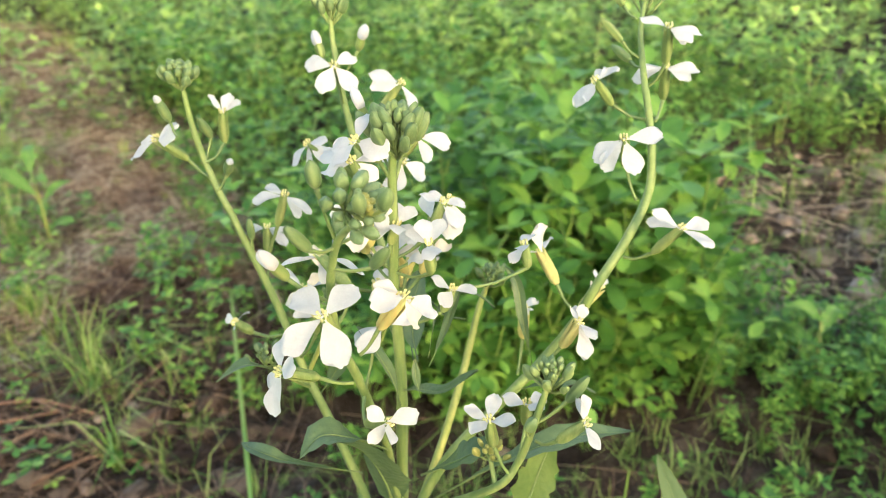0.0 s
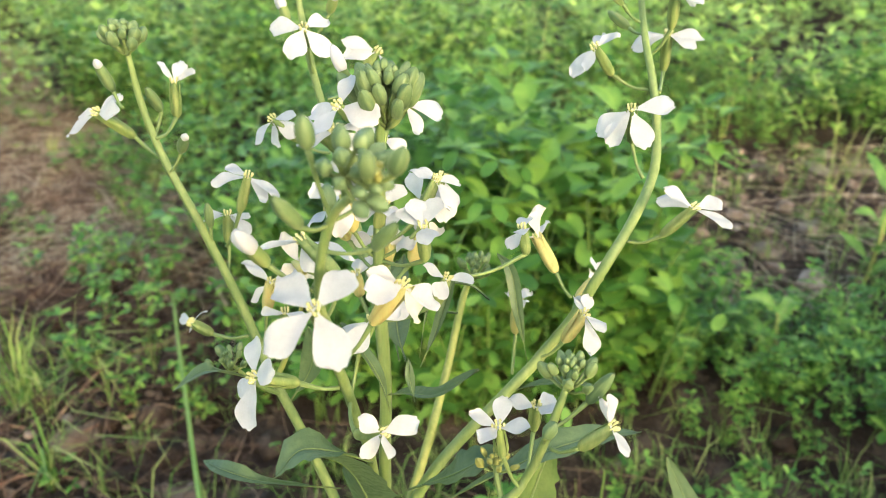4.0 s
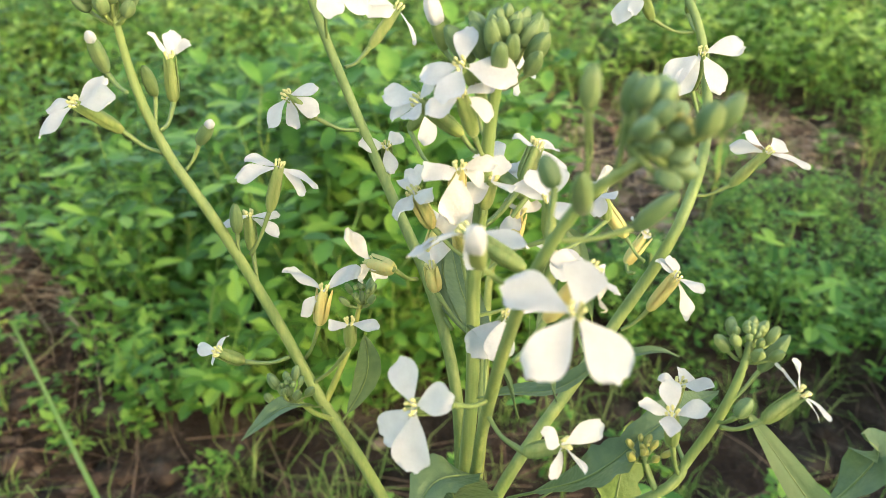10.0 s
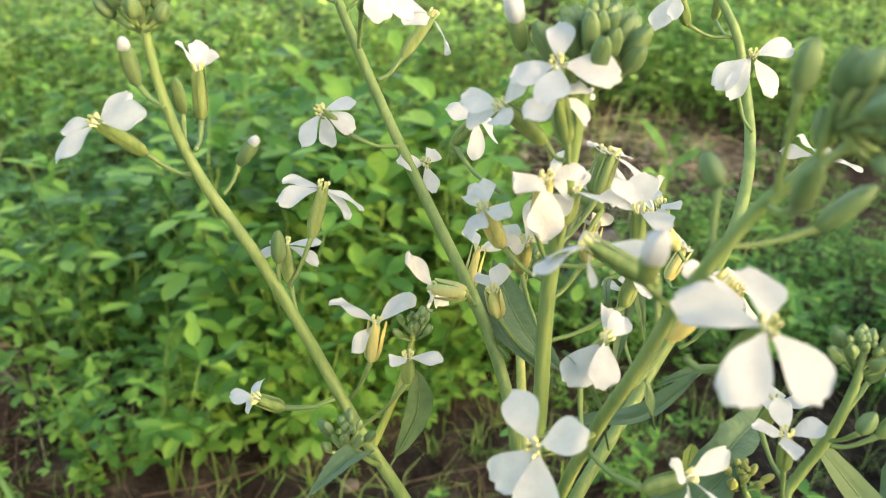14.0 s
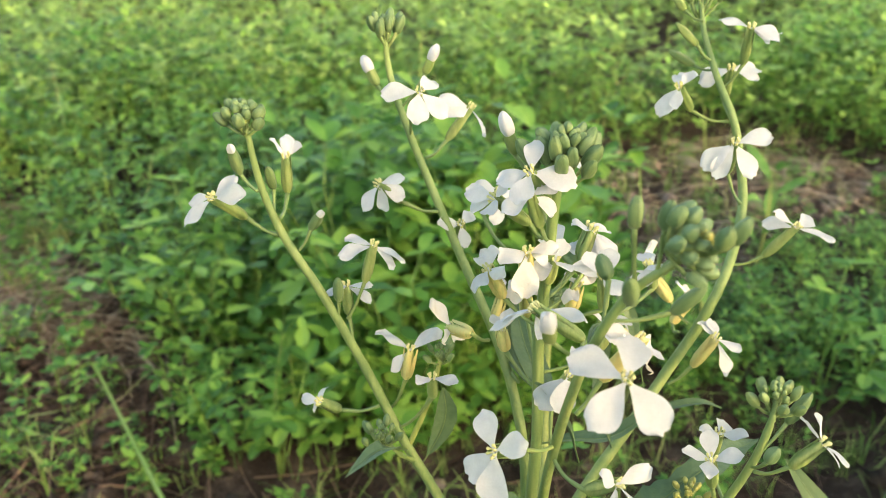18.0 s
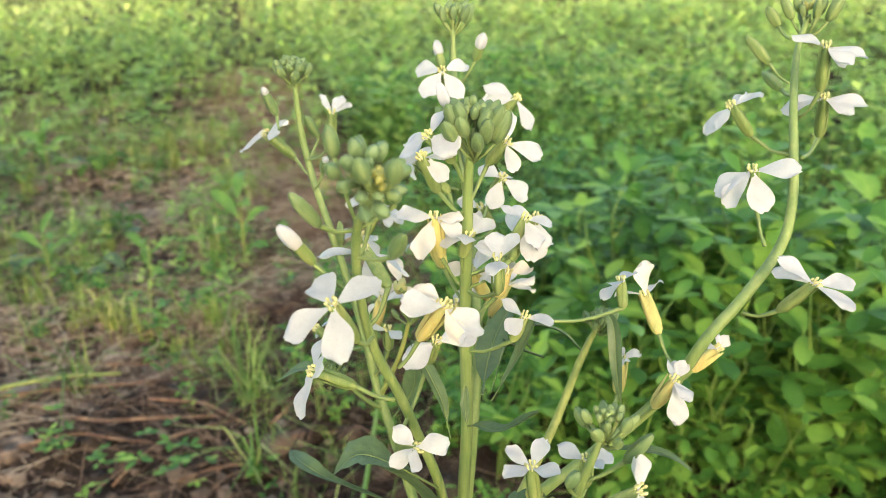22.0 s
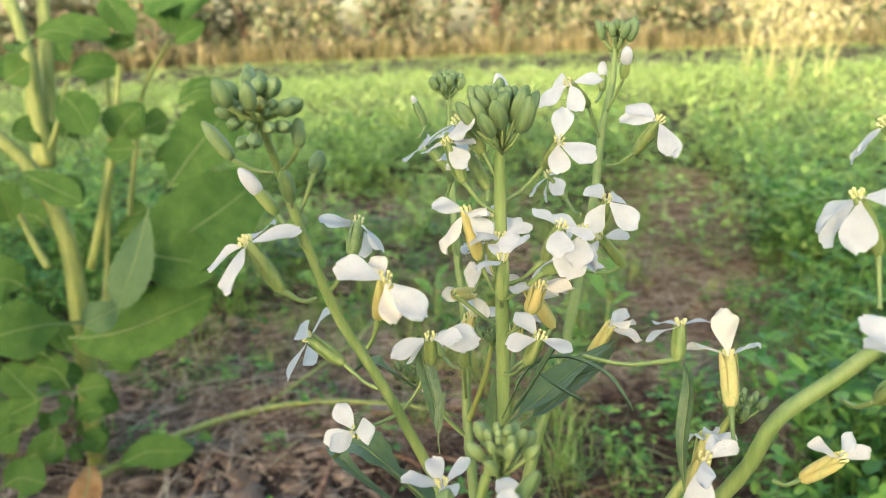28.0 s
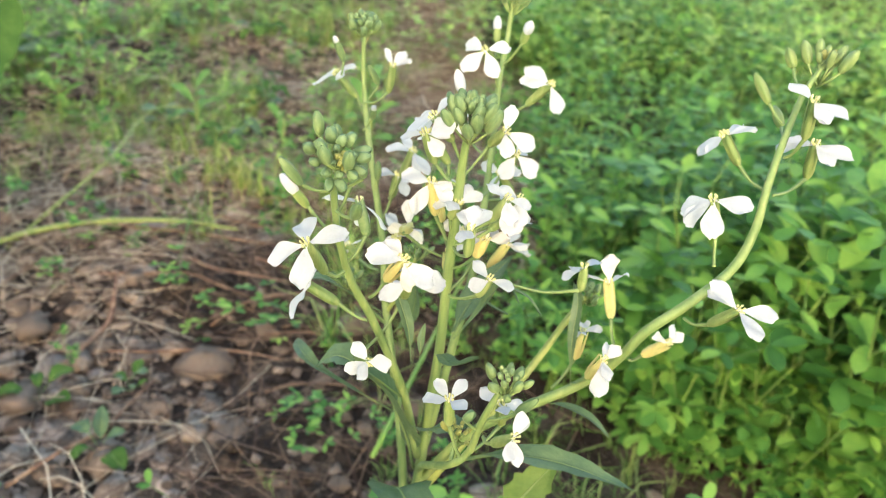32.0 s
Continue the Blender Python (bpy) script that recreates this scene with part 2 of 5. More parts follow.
def spun(profile, sides=9):
    """Vertices and faces of a body turned about +z from (height, radius) pairs, closed at both ends."""
    verts, faces = [], []
    for z, r in profile:
        for j in range(sides):
            a = 2 * math.pi * j / sides
            verts.append(Vector((r * math.cos(a), r * math.sin(a), z)))
    for i in range(len(profile) - 1):
        for j in range(sides):
            a, b = i * sides + j, i * sides + (j + 1) % sides
            faces.append((a, b, b + sides, a + sides))
    faces.append(tuple(reversed(range(sides))))
    faces.append(tuple(range((len(profile) - 1) * sides, len(profile) * sides)))
    return verts, faces


def axes_of(d):
    d = Vector(d).normalized()
    u = Vector((0, 0, 1)) - d * d.z
    if u.length < 0.15:
        u = Vector((0, -1, 0)) + d * d.y
    u.normalize()
    return d, u, d.cross(u)


# ---- ground, with the bare furrow and the bare patch ----
def bare(x, y):
    """How bare the soil is at a place, 0 to 1 (arrays)."""
    wob = 0.10 * np.sin(5.1 * x + 1.3 * y) + 0.08 * np.sin(3.7 * y - 2.1 * x + 1.0) + 0.06 * np.sin(11.0 * x + 7.0 * y)
    crop_edge = np.interp(y, [0.3, 0.62, 0.76, 0.95, 1.13, 1.4, 1.6, 1.95, 2.5, 3.3, 5.0], [-.16, -.22, -.30, -.40, -.52, -.72, -.86, -1.2, -1.75, -2.6, -4.4])
    far_edge = np.interp(y, [0.4, 0.9, 1.2, 1.6, 2.0, 3.3, 5.0], [-1.8, -1.7, -1.5, -1.8, -2.1, -3.1, -4.7])
    furrow = np.clip((crop_edge - x) / 0.10 + 0.4 + wob * 2, 0, 1) * np.clip((x - far_edge) / 0.18 + wob * 3, 0, 1) * (y > 0.25) * np.clip(1.3 - y / 5, 0, 1)
    d1 = np.hypot((x + 0.95) / 0.80, (y - 0.32) / 0.54)
    d2 = np.hypot((x - 0.74) / 0.44, (y - 1.56) / 0.29)
    d3 = np.hypot((x - 0.22) / 0.62, (y - 0.58) / 0.22)
    d4 = np.hypot((x + 1.9) / 1.25, (y - 1.35) / 0.85)
    d5 = np.hypot((x - 0.46) / 0.25, (y - 1.36) / 0.40)
    d6 = np.hypot((x - 0.85) / 0.60, (y - 2.35) / 0.22)
    sparse = np.clip((1 - d4) / 0.3 + wob * 5, 0, 1) * 0.86
    near = np.clip((1 - d1) / 0.18 + wob * 3, 0, 1)
    patch = np.clip((1 - np.minimum(d2, d5)) / 0.22 + wob * 3, 0, 1) * 0.95
    streak = np.clip((1 - d6) / 0.4 + wob * 4, 0, 1) * 0.7
    foot = np.clip((1 - d3) / 0.25 + wob * 2, 0, 1) * 0.93
    return np.maximum.reduce([furrow, near, patch, foot, sparse, streak])


def off_path(x, y):
    """False on the trodden bare path along the crop's edge."""
    edge = np.interp(y, [0.9, 1.13, 1.4, 1.6, 1.95, 2.5, 3.3, 5.0], [-.42, -.55, -.74, -.88, -1.22, -1.8, -2.65, -4.5])
    wide = 0.34 + 0.06 * np.sin(5 * y) + 0.05 * y
    return (y < .9) | (x > edge) | (x < edge - wide)


def cleared(x, y):
    """True on the bald spots of the grassy strip."""
    spots = ((-2.5, 1.25, .26), (-1.85, 1.02, .22), (-2.6, 2.65, .36), (-2.95, 2.1, .30), (-1.62, 1.38, .20), (-2.1, 2.05, .26), (-1.45, 1.28, .18))
    wob = .06 * np.sin(13 * x + 5 * y) + .05 * np.sin(17 * y - 8 * x)
    return np.any([np.hypot(x - a, y - b) < r + wob for a, b, r in spots], axis=0)


def in_shade_zone(x, y):
    """True close to the crop and round the radish's foot, where shade is painted into clods and straw."""
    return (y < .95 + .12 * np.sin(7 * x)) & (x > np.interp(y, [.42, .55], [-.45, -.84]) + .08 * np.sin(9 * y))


def relief(x, y):
    b = bare(x, y)
    r = np.hypot(x, y)
    lump = 0.014 * np.sin(9.3 * x + 2 * np.sin(4 * y)) * np.sin(8.1 * y + 1.7) + 0.006 * np.sin(23 * x + 5 * y) * np.sin(19 * y - 6 * x)
    wave = np.random.default_rng(21)
    for freq, high in ((45, 0.0030), (80, 0.0024), (130, 0.0018)):
        rough = 0
        for _ in range(7):
            a, p = wave.uniform(0, 6.28, 2)
            f = freq * wave.uniform(0.7, 1.4)
            rough = rough + np.sin(f * (x * math.cos(a) + y * math.sin(a)) + p)
        lump = lump + high * np.abs(rough) * 0.6 * np.clip(2.5 - r, 0, 1)
    return (lump * (0.6 + 0.6 * b) - 0.02 * b) * np.clip(1.4 - r / 8, 0.15, 1)


def spread(lo, hi, n, mid, fine):
    """Steps from lo to hi that are fine round mid and grow outwards."""
    a = np.arcsinh((lo - mid) / fine)
    b = np.arcsinh((hi - mid) / fine)
    return mid + fine * np.sinh(np.linspace(a, b, n))


def big_mesh(name, verts, faces, mat, smooth=False):
    """A mesh from arrays: verts (n, 3), faces (m, 3 or 4)."""
    me = bpy.data.meshes.new(name)
    k = faces.shape[1]
    me.vertices.add(len(verts))
    me.vertices.foreach_set("co", verts.astype(np.float32).ravel())
    me.loops.add(faces.size)
    me.loops.foreach_set("vertex_index", faces.astype(np.int32).ravel())
    me.polygons.add(len(faces))
    me.polygons.foreach_set("loop_start", np.arange(0, faces.size, k, dtype=np.int32))
    me.polygons.foreach_set("loop_total", np.full(len(faces), k, dtype=np.int32))
    if smooth:
        me.polygons.foreach_set("use_smooth", np.ones(len(faces), dtype=bool))
    me.materials.append(mat)
    me.update(calc_edges=True)
    return me


gx, gy = spread(-900, 900, 330, -0.55, 0.42), spread(-300, 1500, 300, 0.55, 0.42)
X, Y = np.meshgrid(gx, gy)
Z = relief(X, Y)
gv = np.stack([X.ravel(), Y.ravel(), Z.ravel()], 1)
idx = np.arange(X.size).reshape(X.shape)
gf = np.stack([idx[:-1, :-1].ravel(), idx[:-1, 1:].ravel(), idx[1:, 1:].ravel(), idx[1:, :-1].ravel()], 1)
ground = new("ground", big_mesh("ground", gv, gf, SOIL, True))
tagged(ground, "dry brown crumbly field soil with bare furrow", "soil", kind="structure")

rng = np.random.default_rng(7)


# ---- plants of the field, scattered as whole sheets ----
def leaf_fan(full):
    """One trefoil leaflet along +y, 1 long, folded along its rib; full: 2 rounded, 1 plain, 0 a far blade."""
    if full == 2:
        v = [(0, 0, 0)]
        for y, w in ((.18, .14), (.42, .225), (.66, .235), (.86, .165)):
            v += [(-w, y, w * .32 - .05 * y * y), (0, y, -.05 * y * y), (w, y, w * .32 - .05 * y * y)]
        v.append((0, .985, -.06))
        f = [(0, 2, 1), (0, 3, 2)]
        for k in (1, 4, 7):
            f += [(k, k + 1, k + 4), (k, k + 4, k + 3), (k + 1, k + 2, k + 5), (k + 1, k + 5, k + 4)]
        f += [(10, 11, 13), (11, 12, 13)]
        v, f = np.array(v), np.array(f)
    elif full:
        v = np.array([(0, 0, 0), (-.24, .52, .06), (-.13, .90, .02), (0, 1, -.04), (.13, .90, .02), (.24, .52, .06), (0, .55, -.01)])
        f = np.array([(0, 6, 1), (1, 6, 2), (2, 6, 3), (3, 6, 4), (4, 6, 5), (5, 6, 0)])
    else:
        v = np.array([(0, 0, 0), (-.27, .6, .04), (0, 1, -.02), (.27, .6, .04)])
        f = np.array([(0, 2, 1), (0, 3, 2)])
    return v, f


def turn(v, yaw, pitch):
    c, s = math.cos(pitch), math.sin(pitch)
    v = np.stack([v[:, 0], v[:, 1] * c - v[:, 2] * s, v[:, 1] * s + v[:, 2] * c], 1)
    c, s = math.cos(yaw), math.sin(yaw)
    return np.stack([v[:, 0] * c - v[:, 1] * s, v[:, 0] * s + v[:, 1] * c, v[:, 2]], 1)


def stick(a, b, r):
    """A three-sided stalk from a to b."""
    a, b = np.array(a), np.array(b)
    ring = np.array([(math.cos(t), math.sin(t), 0) for t in (0, 2.1, 4.2)]) * r
    v = np.concatenate([a + ring, b + ring * 0.6])
    f = np.array([(0, 1, 4), (0, 4, 3), (1, 2, 5), (1, 5, 4), (2, 0, 3), (2, 3, 5)])
    return v, f


def clover_plant(r, full):
    """One trefoil plant as arrays: leaves and stalks."""
    lv, lf, sv, sf = [], [], [], []
    nl = ns = 0
    for _ in range(3 if full else 1):
        h = r.uniform(0.11, 0.24)
        lean, way = r.uniform(0.05, 0.45), r.uniform(0, 6.28)
        top = np.array([math.cos(way) * lean * h, math.sin(way) * lean * h, h])
        foot = np.array([r.normal(0, .012), r.normal(0, .012), 0])
        v, f = stick(foot, top, 0.0018)
        sv.append(v), sf.append(f + ns)
        ns += len(v)
        for k in range((5 if full == 2 else 4) if full else 7):
            t = r.uniform(0.12, 1.0) if k else 1.0
            base = foot + (top - foot) * t
            a = r.uniform(0, 6.28)
            reach, lift = r.uniform(0.012, 0.04), r.uniform(0.01, 0.035)
            end = base + np.array([math.cos(a) * reach, math.sin(a) * reach, lift])
            if full:
                w = np.array([-math.sin(a), math.cos(a), 0.3]) * 0.0008
                v, f = np.array([base - w, base + w, end + w * .6, end - w * .6]), np.array([(0, 1, 2), (0, 2, 3)])
                sv.append(v), sf.append(f + ns)
                ns += len(v)
            size = r.uniform(0.018, 0.038) * (1 if full else 0.9)
            for q in (-1.25, 0, 1.25):
                v, f = leaf_fan(full)
                v = turn(v * size * np.array([r.uniform(0.85, 1.25), 1, 1]), a - 1.57 + q + r.normal(0, .15), r.uniform(-0.5, 0.65) if full else r.uniform(-0.3, 0.7)) + end
                lv.append(v), lf.append(f + nl)
                nl += len(v)
    return (np.concatenate(lv), np.concatenate(lf)), (np.concatenate(sv), np.concatenate(sf))


def sow(name, kinds, places, scales, mat, label, category, flat=1.0):
    """Copies of small plants at many places, as one sheet of stuff."""
    verts, faces, n = [], [], 0
    pick = rng.integers(0, len(kinds), len(places))
    yaw = rng.uniform(0, 6.28, len(places))
    for k, (v, f) in enumerate(kinds):
        sel = np.nonzero(pick == k)[0]
        if not len(sel):
            continue
        c, s = np.cos(yaw[sel])[:, None], np.sin(yaw[sel])[:, None]
        sc = scales[sel][:, None]
        vx = (v[None, :, 0] * c - v[None, :, 1] * s) * sc + places[sel, 0][:, None]
        vy = (v[None, :, 0] * s + v[None, :, 1] * c) * sc + places[sel, 1][:, None]
        vz = v[None, :, 2] * sc * flat + places[sel, 2][:, None]
        verts.append(np.stack([vx, vy, vz], 2).reshape(-1, 3))
        faces.append((f[None] + (np.arange(len(sel)) * len(v))[:, None, None]).reshape(-1, f.shape[1]) + n)
        n += len(sel) * len(v)
    ob = new(name, big_mesh(name, np.concatenate(verts), np.concatenate(faces), mat))
    return tagged(ob, label, category, kind="stuff")


def scatter(r0, r1, count, a0=-52, a1=104, centre=(0.0, 0.1)):
    """Places spread evenly over a ring sector, angles to the left of +y."""
    r = np.sqrt(rng.uniform(r0 * r0, r1 * r1, count))
    a = np.radians(rng.uniform(a0, a1, count))
    x, y = centre[0] - np.sin(a) * r, centre[1] + np.cos(a) * r
    return x, y


def on_ground(x, y):
    return np.stack([x, y, relief(x, y)], 1)


def thin_out(x, y, keep_bare, clear=0.10):
    """Keeps places where clover grows; a few stay on bare soil; none on the radish's own foot."""
    b = bare(x, y)
    ok = rng.uniform(0, 1, len(x)) > b * (1 - keep_bare)
    ok &= np.hypot(x + 0.04, y - 0.21) > clear
    return x[ok], y[ok]


r0 = np.random.default_rng(3)
fine_kinds = [clover_plant(r0, 2) for _ in range(14)]
near_kinds = [clover_plant(r0, 1) for _ in range(14)]


def crop_height(x, y):
    """How tall the clover stands at a place: lower on bare soil, a lusher tussock beyond the radish."""
    high = np.clip(0.80 + 0.25 * np.sin(2.3 * x + 1) * np.sin(1.9 * y) + rng.normal(0, .16, len(x)), 0.4, 1.25) * np.clip(1.05 - bare(x, y), 0.40, 1)
    high *= 0.95 + 0.30 * np.clip(1 - np.hypot((x - 0.08) / 0.28, (y - 0.95) / 0.25), 0, 1) ** 0.5
    high *= np.where((x > .21) & (y > .7) & (y < 1.35), 0.40, 1.0)
    high *= np.where((x > -.6) & (x < -.12) & (y > .5) & (y < .92), 0.78, 1.0)
    return high * np.where((x > .0) & (y > 1.15) & (y < 1.9), 0.68, 1.0)


def sow_clover(kinds, x, y, where):
    places, tall = on_ground(x, y), crop_height(x, y)
    state = rng.bit_generator.state
    sow("clover", [k[0] for k in kinds], places, tall, CLOVER, "lush green trefoil clover leaves " + where, "clover")
    rng.bit_generator.state = state
    sow("clover_stalks", [k[1] for k in kinds], places, tall, CLOVER_STEM, "thin pale green clover stalks " + where, "clover")


xa, ya = scatter(0.22, 2.5, 2800)
xb, yb = rng.uniform(-.42, .95, 520), rng.uniform(0.74, 1.22, 520)
xc, yc = rng.uniform(0.62, 0.95, 150), rng.uniform(0.15, 0.70, 150)
x, y = thin_out(np.concatenate([xa, xb, xc]), np.concatenate([ya, yb, yc]), 0.035)
# gaps between the plants along the furrow's edge
gap = (x > -.66) & (x < -.10) & (y > .52) & (y < 1.02) & (np.sin(19 * x + 7 * y) * np.sin(17 * y - 6 * x + 1) + rng.uniform(-.6, .6, len(x)) < .16)
x, y = x[~gap], y[~gap]
close = np.hypot(x, y) < 1.02
sow_clover(fine_kinds, x[close], y[close], "beside the bare furrow")
sow_clover(near_kinds, x[~close], y[~close], "covering the field")


def leaf_spray(r, n, h, size):
    """A far plant: many single leaf blades held at all tilts."""
    lv, lf = [], []
    for k in range(n):
        v, f = leaf_fan(False)
        c = np.array([r.normal(0, .035), r.normal(0, .035), h * r.uniform(.25, 1) ** .7])
        v = turn(v * size * r.uniform(.7, 1.3) * np.array([1.25, 1, 1]), r.uniform(0, 6.28), r.uniform(-.3, 1.1)) + c
        lv.append(v), lf.append(f + 4 * k)
    return np.concatenate(lv), np.concatenate(lf)


mid_kinds = [clover_plant(r0, False)[0] for _ in range(14)]
x, y = scatter(1.9, 4.4, 5600)
x, y = thin_out(x, y, 0.1)
sow("clover_middle", mid_kinds, on_ground(x, y), rng.uniform(0.75, 1.3, len(x)), MID_GREEN_LIT, "dense green clover crop farther into the field, lightened for sunlight", "clover")
spray_kinds = [leaf_spray(r0, 13, .20, .030) for _ in range(16)]
around_kinds = [leaf_spray(r0, 8, .20, .036) for _ in range(10)]
x, y = scatter(3.6, 11, 11500)
x, y = thin_out(x, y, 0.15)
sow("clover_beyond", spray_kinds, on_ground(x, y), rng.uniform(0.9, 1.45, len(x)), FAR_GREEN_LIT, "even yellow-green clover crop, sunlight put into its colour", "clover")
far_kinds = [leaf_spray(r0, 16, .17, .038) for _ in range(12)]
x, y = scatter(10, 31.5, 4000)
sow("clover_far", far_kinds, on_ground(x, y) - np.array([0, 0, 0.03]), rng.uniform(1.4, 2.4, len(x)), FAR_GREEN_LIT, "distant green clover crop, sunlight put into its colour", "clover", 0.5)


# the crop goes on round about and behind
x, y = scatter(0.30, 2.2, 3000, 100, 312)
x, y = thin_out(x, y, 0.05)
x, y = x[y < -.15], y[y < -.15]
sow("clover_behind", mid_kinds, on_ground(x, y), rng.uniform(0.75, 1.15, len(x)), CLOVER, "green clover growing on round the bare soil", "clover")
x, y = rng.uniform(.45, 2.4, 900), rng.uniform(-.2, 1.5, 900)
keep = (x > .35 + 1.3 * np.maximum(y, 0)) & (np.hypot(x, y) < 2.3)
x, y = x[keep], y[keep]
sow("clover_beside", mid_kinds, on_ground(x, y), rng.uniform(0.6, 1.05, len(x)), CLOVER, "green clover growing on beside the bare soil", "clover")
x, y = scatter(2.0, 13.0, 9500, 100, 312)
sow("clover_around", around_kinds, on_ground(x, y), rng.uniform(1.4, 2.5, len(x)), FAR_GREEN_LIT, "green clover crop spreading over the whole field", "clover", 0.7)
seedlings = [(k[0][0] * np.array([.8, .8, .45]), k[0][1]) for k in near_kinds[:8]]
x, y = scatter(0.35, 2.4, 300, -48, 104)
keep = bare(x, y) > 0.3
x, y = x[keep], y[keep]
sow("clover_seedlings", seedlings, on_ground(x, y), rng.uniform(0.3, 0.8, len(x)), CLOVER, "small green clover seedlings on bare soil", "clover")


# grass tufts
def grass_tuft(r, n, h, arch=.8, wide=1.0):
    verts, faces = [], []
    k = 0
    for _ in range(n):
        a, l, b = r.uniform(0, 6.28), h * r.uniform(.5, 1.2), r.uniform(.1, arch)
        o = np.array([r.normal(0, .008), r.normal(0, .008), 0])
        d = np.array([math.cos(a), math.sin(a), 0])
        s = np.array([-d[1], d[0], 0]) * r.uniform(.0009, .0022) * wide
        p = [o, o + d * b * l * .25 + np.array([0, 0, l * .55]), o + d * b * l * .8 + np.array([0, 0, l * (.95 - .4 * b)])]
        verts += [p[0] - s, p[0] + s, p[1] - s * .9, p[1] + s * .9, p[2], p[2] + s * .2]
        faces += [(k, k + 1, k + 3, k + 2), (k + 2, k + 3, k + 5, k + 4)]
        k += 6
    return np.array(verts), np.array(faces)


tufts = [grass_tuft(r0, 9, 0.10, 1.7, .55) for _ in range(6)] + [grass_tuft(r0, 14, 0.055, 1.7, .5) for _ in range(4)]
x, y = scatter(0.45, 4.2, 5200, 5, 104)
clump = np.sin(4.3 * x + 1.7 * y) * np.sin(3.9 * y - 2.2 * x + .6)
keep = (bare(x, y) > 0.15) & (rng.uniform(0, 1, len(x)) < 0.50 + 0.5 * clump + 0.6 * (np.hypot(x, y) > 1.3)) & (np.hypot(x + .85, y - .35) > 0.42) & (off_path(x, y) | (rng.uniform(0, 1, len(x)) < .2))
keep &= ~cleared(x, y) | (rng.uniform(0, 1, len(x)) < .15)
x, y = x[keep], y[keep]
sow("grass", tufts, on_ground(x, y), rng.uniform(0.5, 1.15, len(x)), GRASS, "short wispy grass tufts on the bare soil", "grass")
x, y = np.concatenate([rng.uniform(-.25, .75, 150), rng.uniform(.3, 1.2, 120)]), np.concatenate([rng.uniform(.40, .78, 150), rng.uniform(1.1, 1.8, 120)])
keep = (bare(x, y) > .3) & (np.hypot(x + .04, y - .21) > .2)
x, y = x[keep], y[keep]
sow("grass_wisps", tufts, on_ground(x, y), rng.uniform(0.5, 1.0, len(x)), GRASS, "fine green grass wisps on the dark soil", "grass")
x, y = rng.uniform(-3.4, -.75, 620), rng.uniform(.55, 3.2, 620)
keep = (np.hypot((x + 1.0) / .75, (y - .45) / .45) > 1) & off_path(x, y) & ~cleared(x, y) & (x + y * .75 < .75) & (np.sin(4.1 * x + 2 * y) * np.sin(3.3 * y - x) > -.45)
x, y = x[keep], y[keep]
sow("clover_thin", [k[0] for k in near_kinds], on_ground(x, y), rng.uniform(0.30, 0.72, len(x)), MID_GREEN_LIT, "thin low clover growing across the bare strip", "clover")
# a thicker stand past the open strip, low sprigs on the strip itself
x, y = np.concatenate([rng.uniform(-4.6, -2.5, 380), rng.uniform(-2.3, -1.45, 50)]), np.concatenate([rng.uniform(1.0, 2.7, 380), rng.uniform(.60, .95, 50)])
keep = off_path(x, y) & ~cleared(x, y) & (y < .66 * (.135 - x)) & (np.sin(5.1 * x + 1.2 * y) * np.sin(4.3 * y - 1.1 * x + .5) > -.35)
x, y = x[keep], y[keep]
sow("clover_stand", [k[0] for k in near_kinds], on_ground(x, y), rng.uniform(0.45, 0.95, len(x)), MID_GREEN_LIT, "bright green clover stand past the bare strip", "clover")
blades = [grass_tuft(r0, 11, 0.085, 1.1, 1.5) for _ in range(8)]
x, y = rng.uniform(-3.2, -.70, 1500), rng.uniform(.62, 2.6, 1500)
clump = np.sin(7.3 * x + 2.7 * y) * np.sin(6.1 * y - 3.2 * x + .9)
keep = (bare(x, y) > .1) & (clump > .05) & ~cleared(x, y) & (np.hypot((x + .9) / .65, (y - .40) / .38) > 1) & (off_path(x, y) | (rng.uniform(0, 1, len(x)) < .25))
x, y = x[keep], y[keep]
sow("grass_clumps", blades, on_ground(x, y), rng.uniform(0.55, 1.15, len(x)), SHOOT, "bright yellow-green grass clumps on the bare strip", "grass")
tufts_up = [grass_tuft(r0, 6, 0.19, 1.0, .6) for _ in range(8)]
x, y = scatter(1.3, 7.5, 1700)
keep = rng.uniform(0, 1, len(x)) > bare(x, y) * .85
x, y = x[keep], y[keep]
sow("grass_in_crop", tufts_up, on_ground(x, y), rng.uniform(0.7, 1.6, len(x)), SHOOT, "thin yellowish grass blades among the clover", "grass")


# clods and straw
def clod(r):
    v, f = [], []
    seg, rings = 5, 3
    for i in range(rings + 1):
        t = math.pi * i / rings
        for j in range(seg):
            a = 6.2832 * j / seg
            q = 1 + r.normal(0, .2)
            v.append((math.sin(t) * math.cos(a) * q, math.sin(t) * math.sin(a) * q, math.cos(t) * 0.62 * q))
    for i in range(rings):
        for j in range(seg):
            a, b = i * seg + j, i * seg + (j + 1) % seg
            f.append((a, a + seg, b + seg, b))
    return np.array(v), np.array(f)


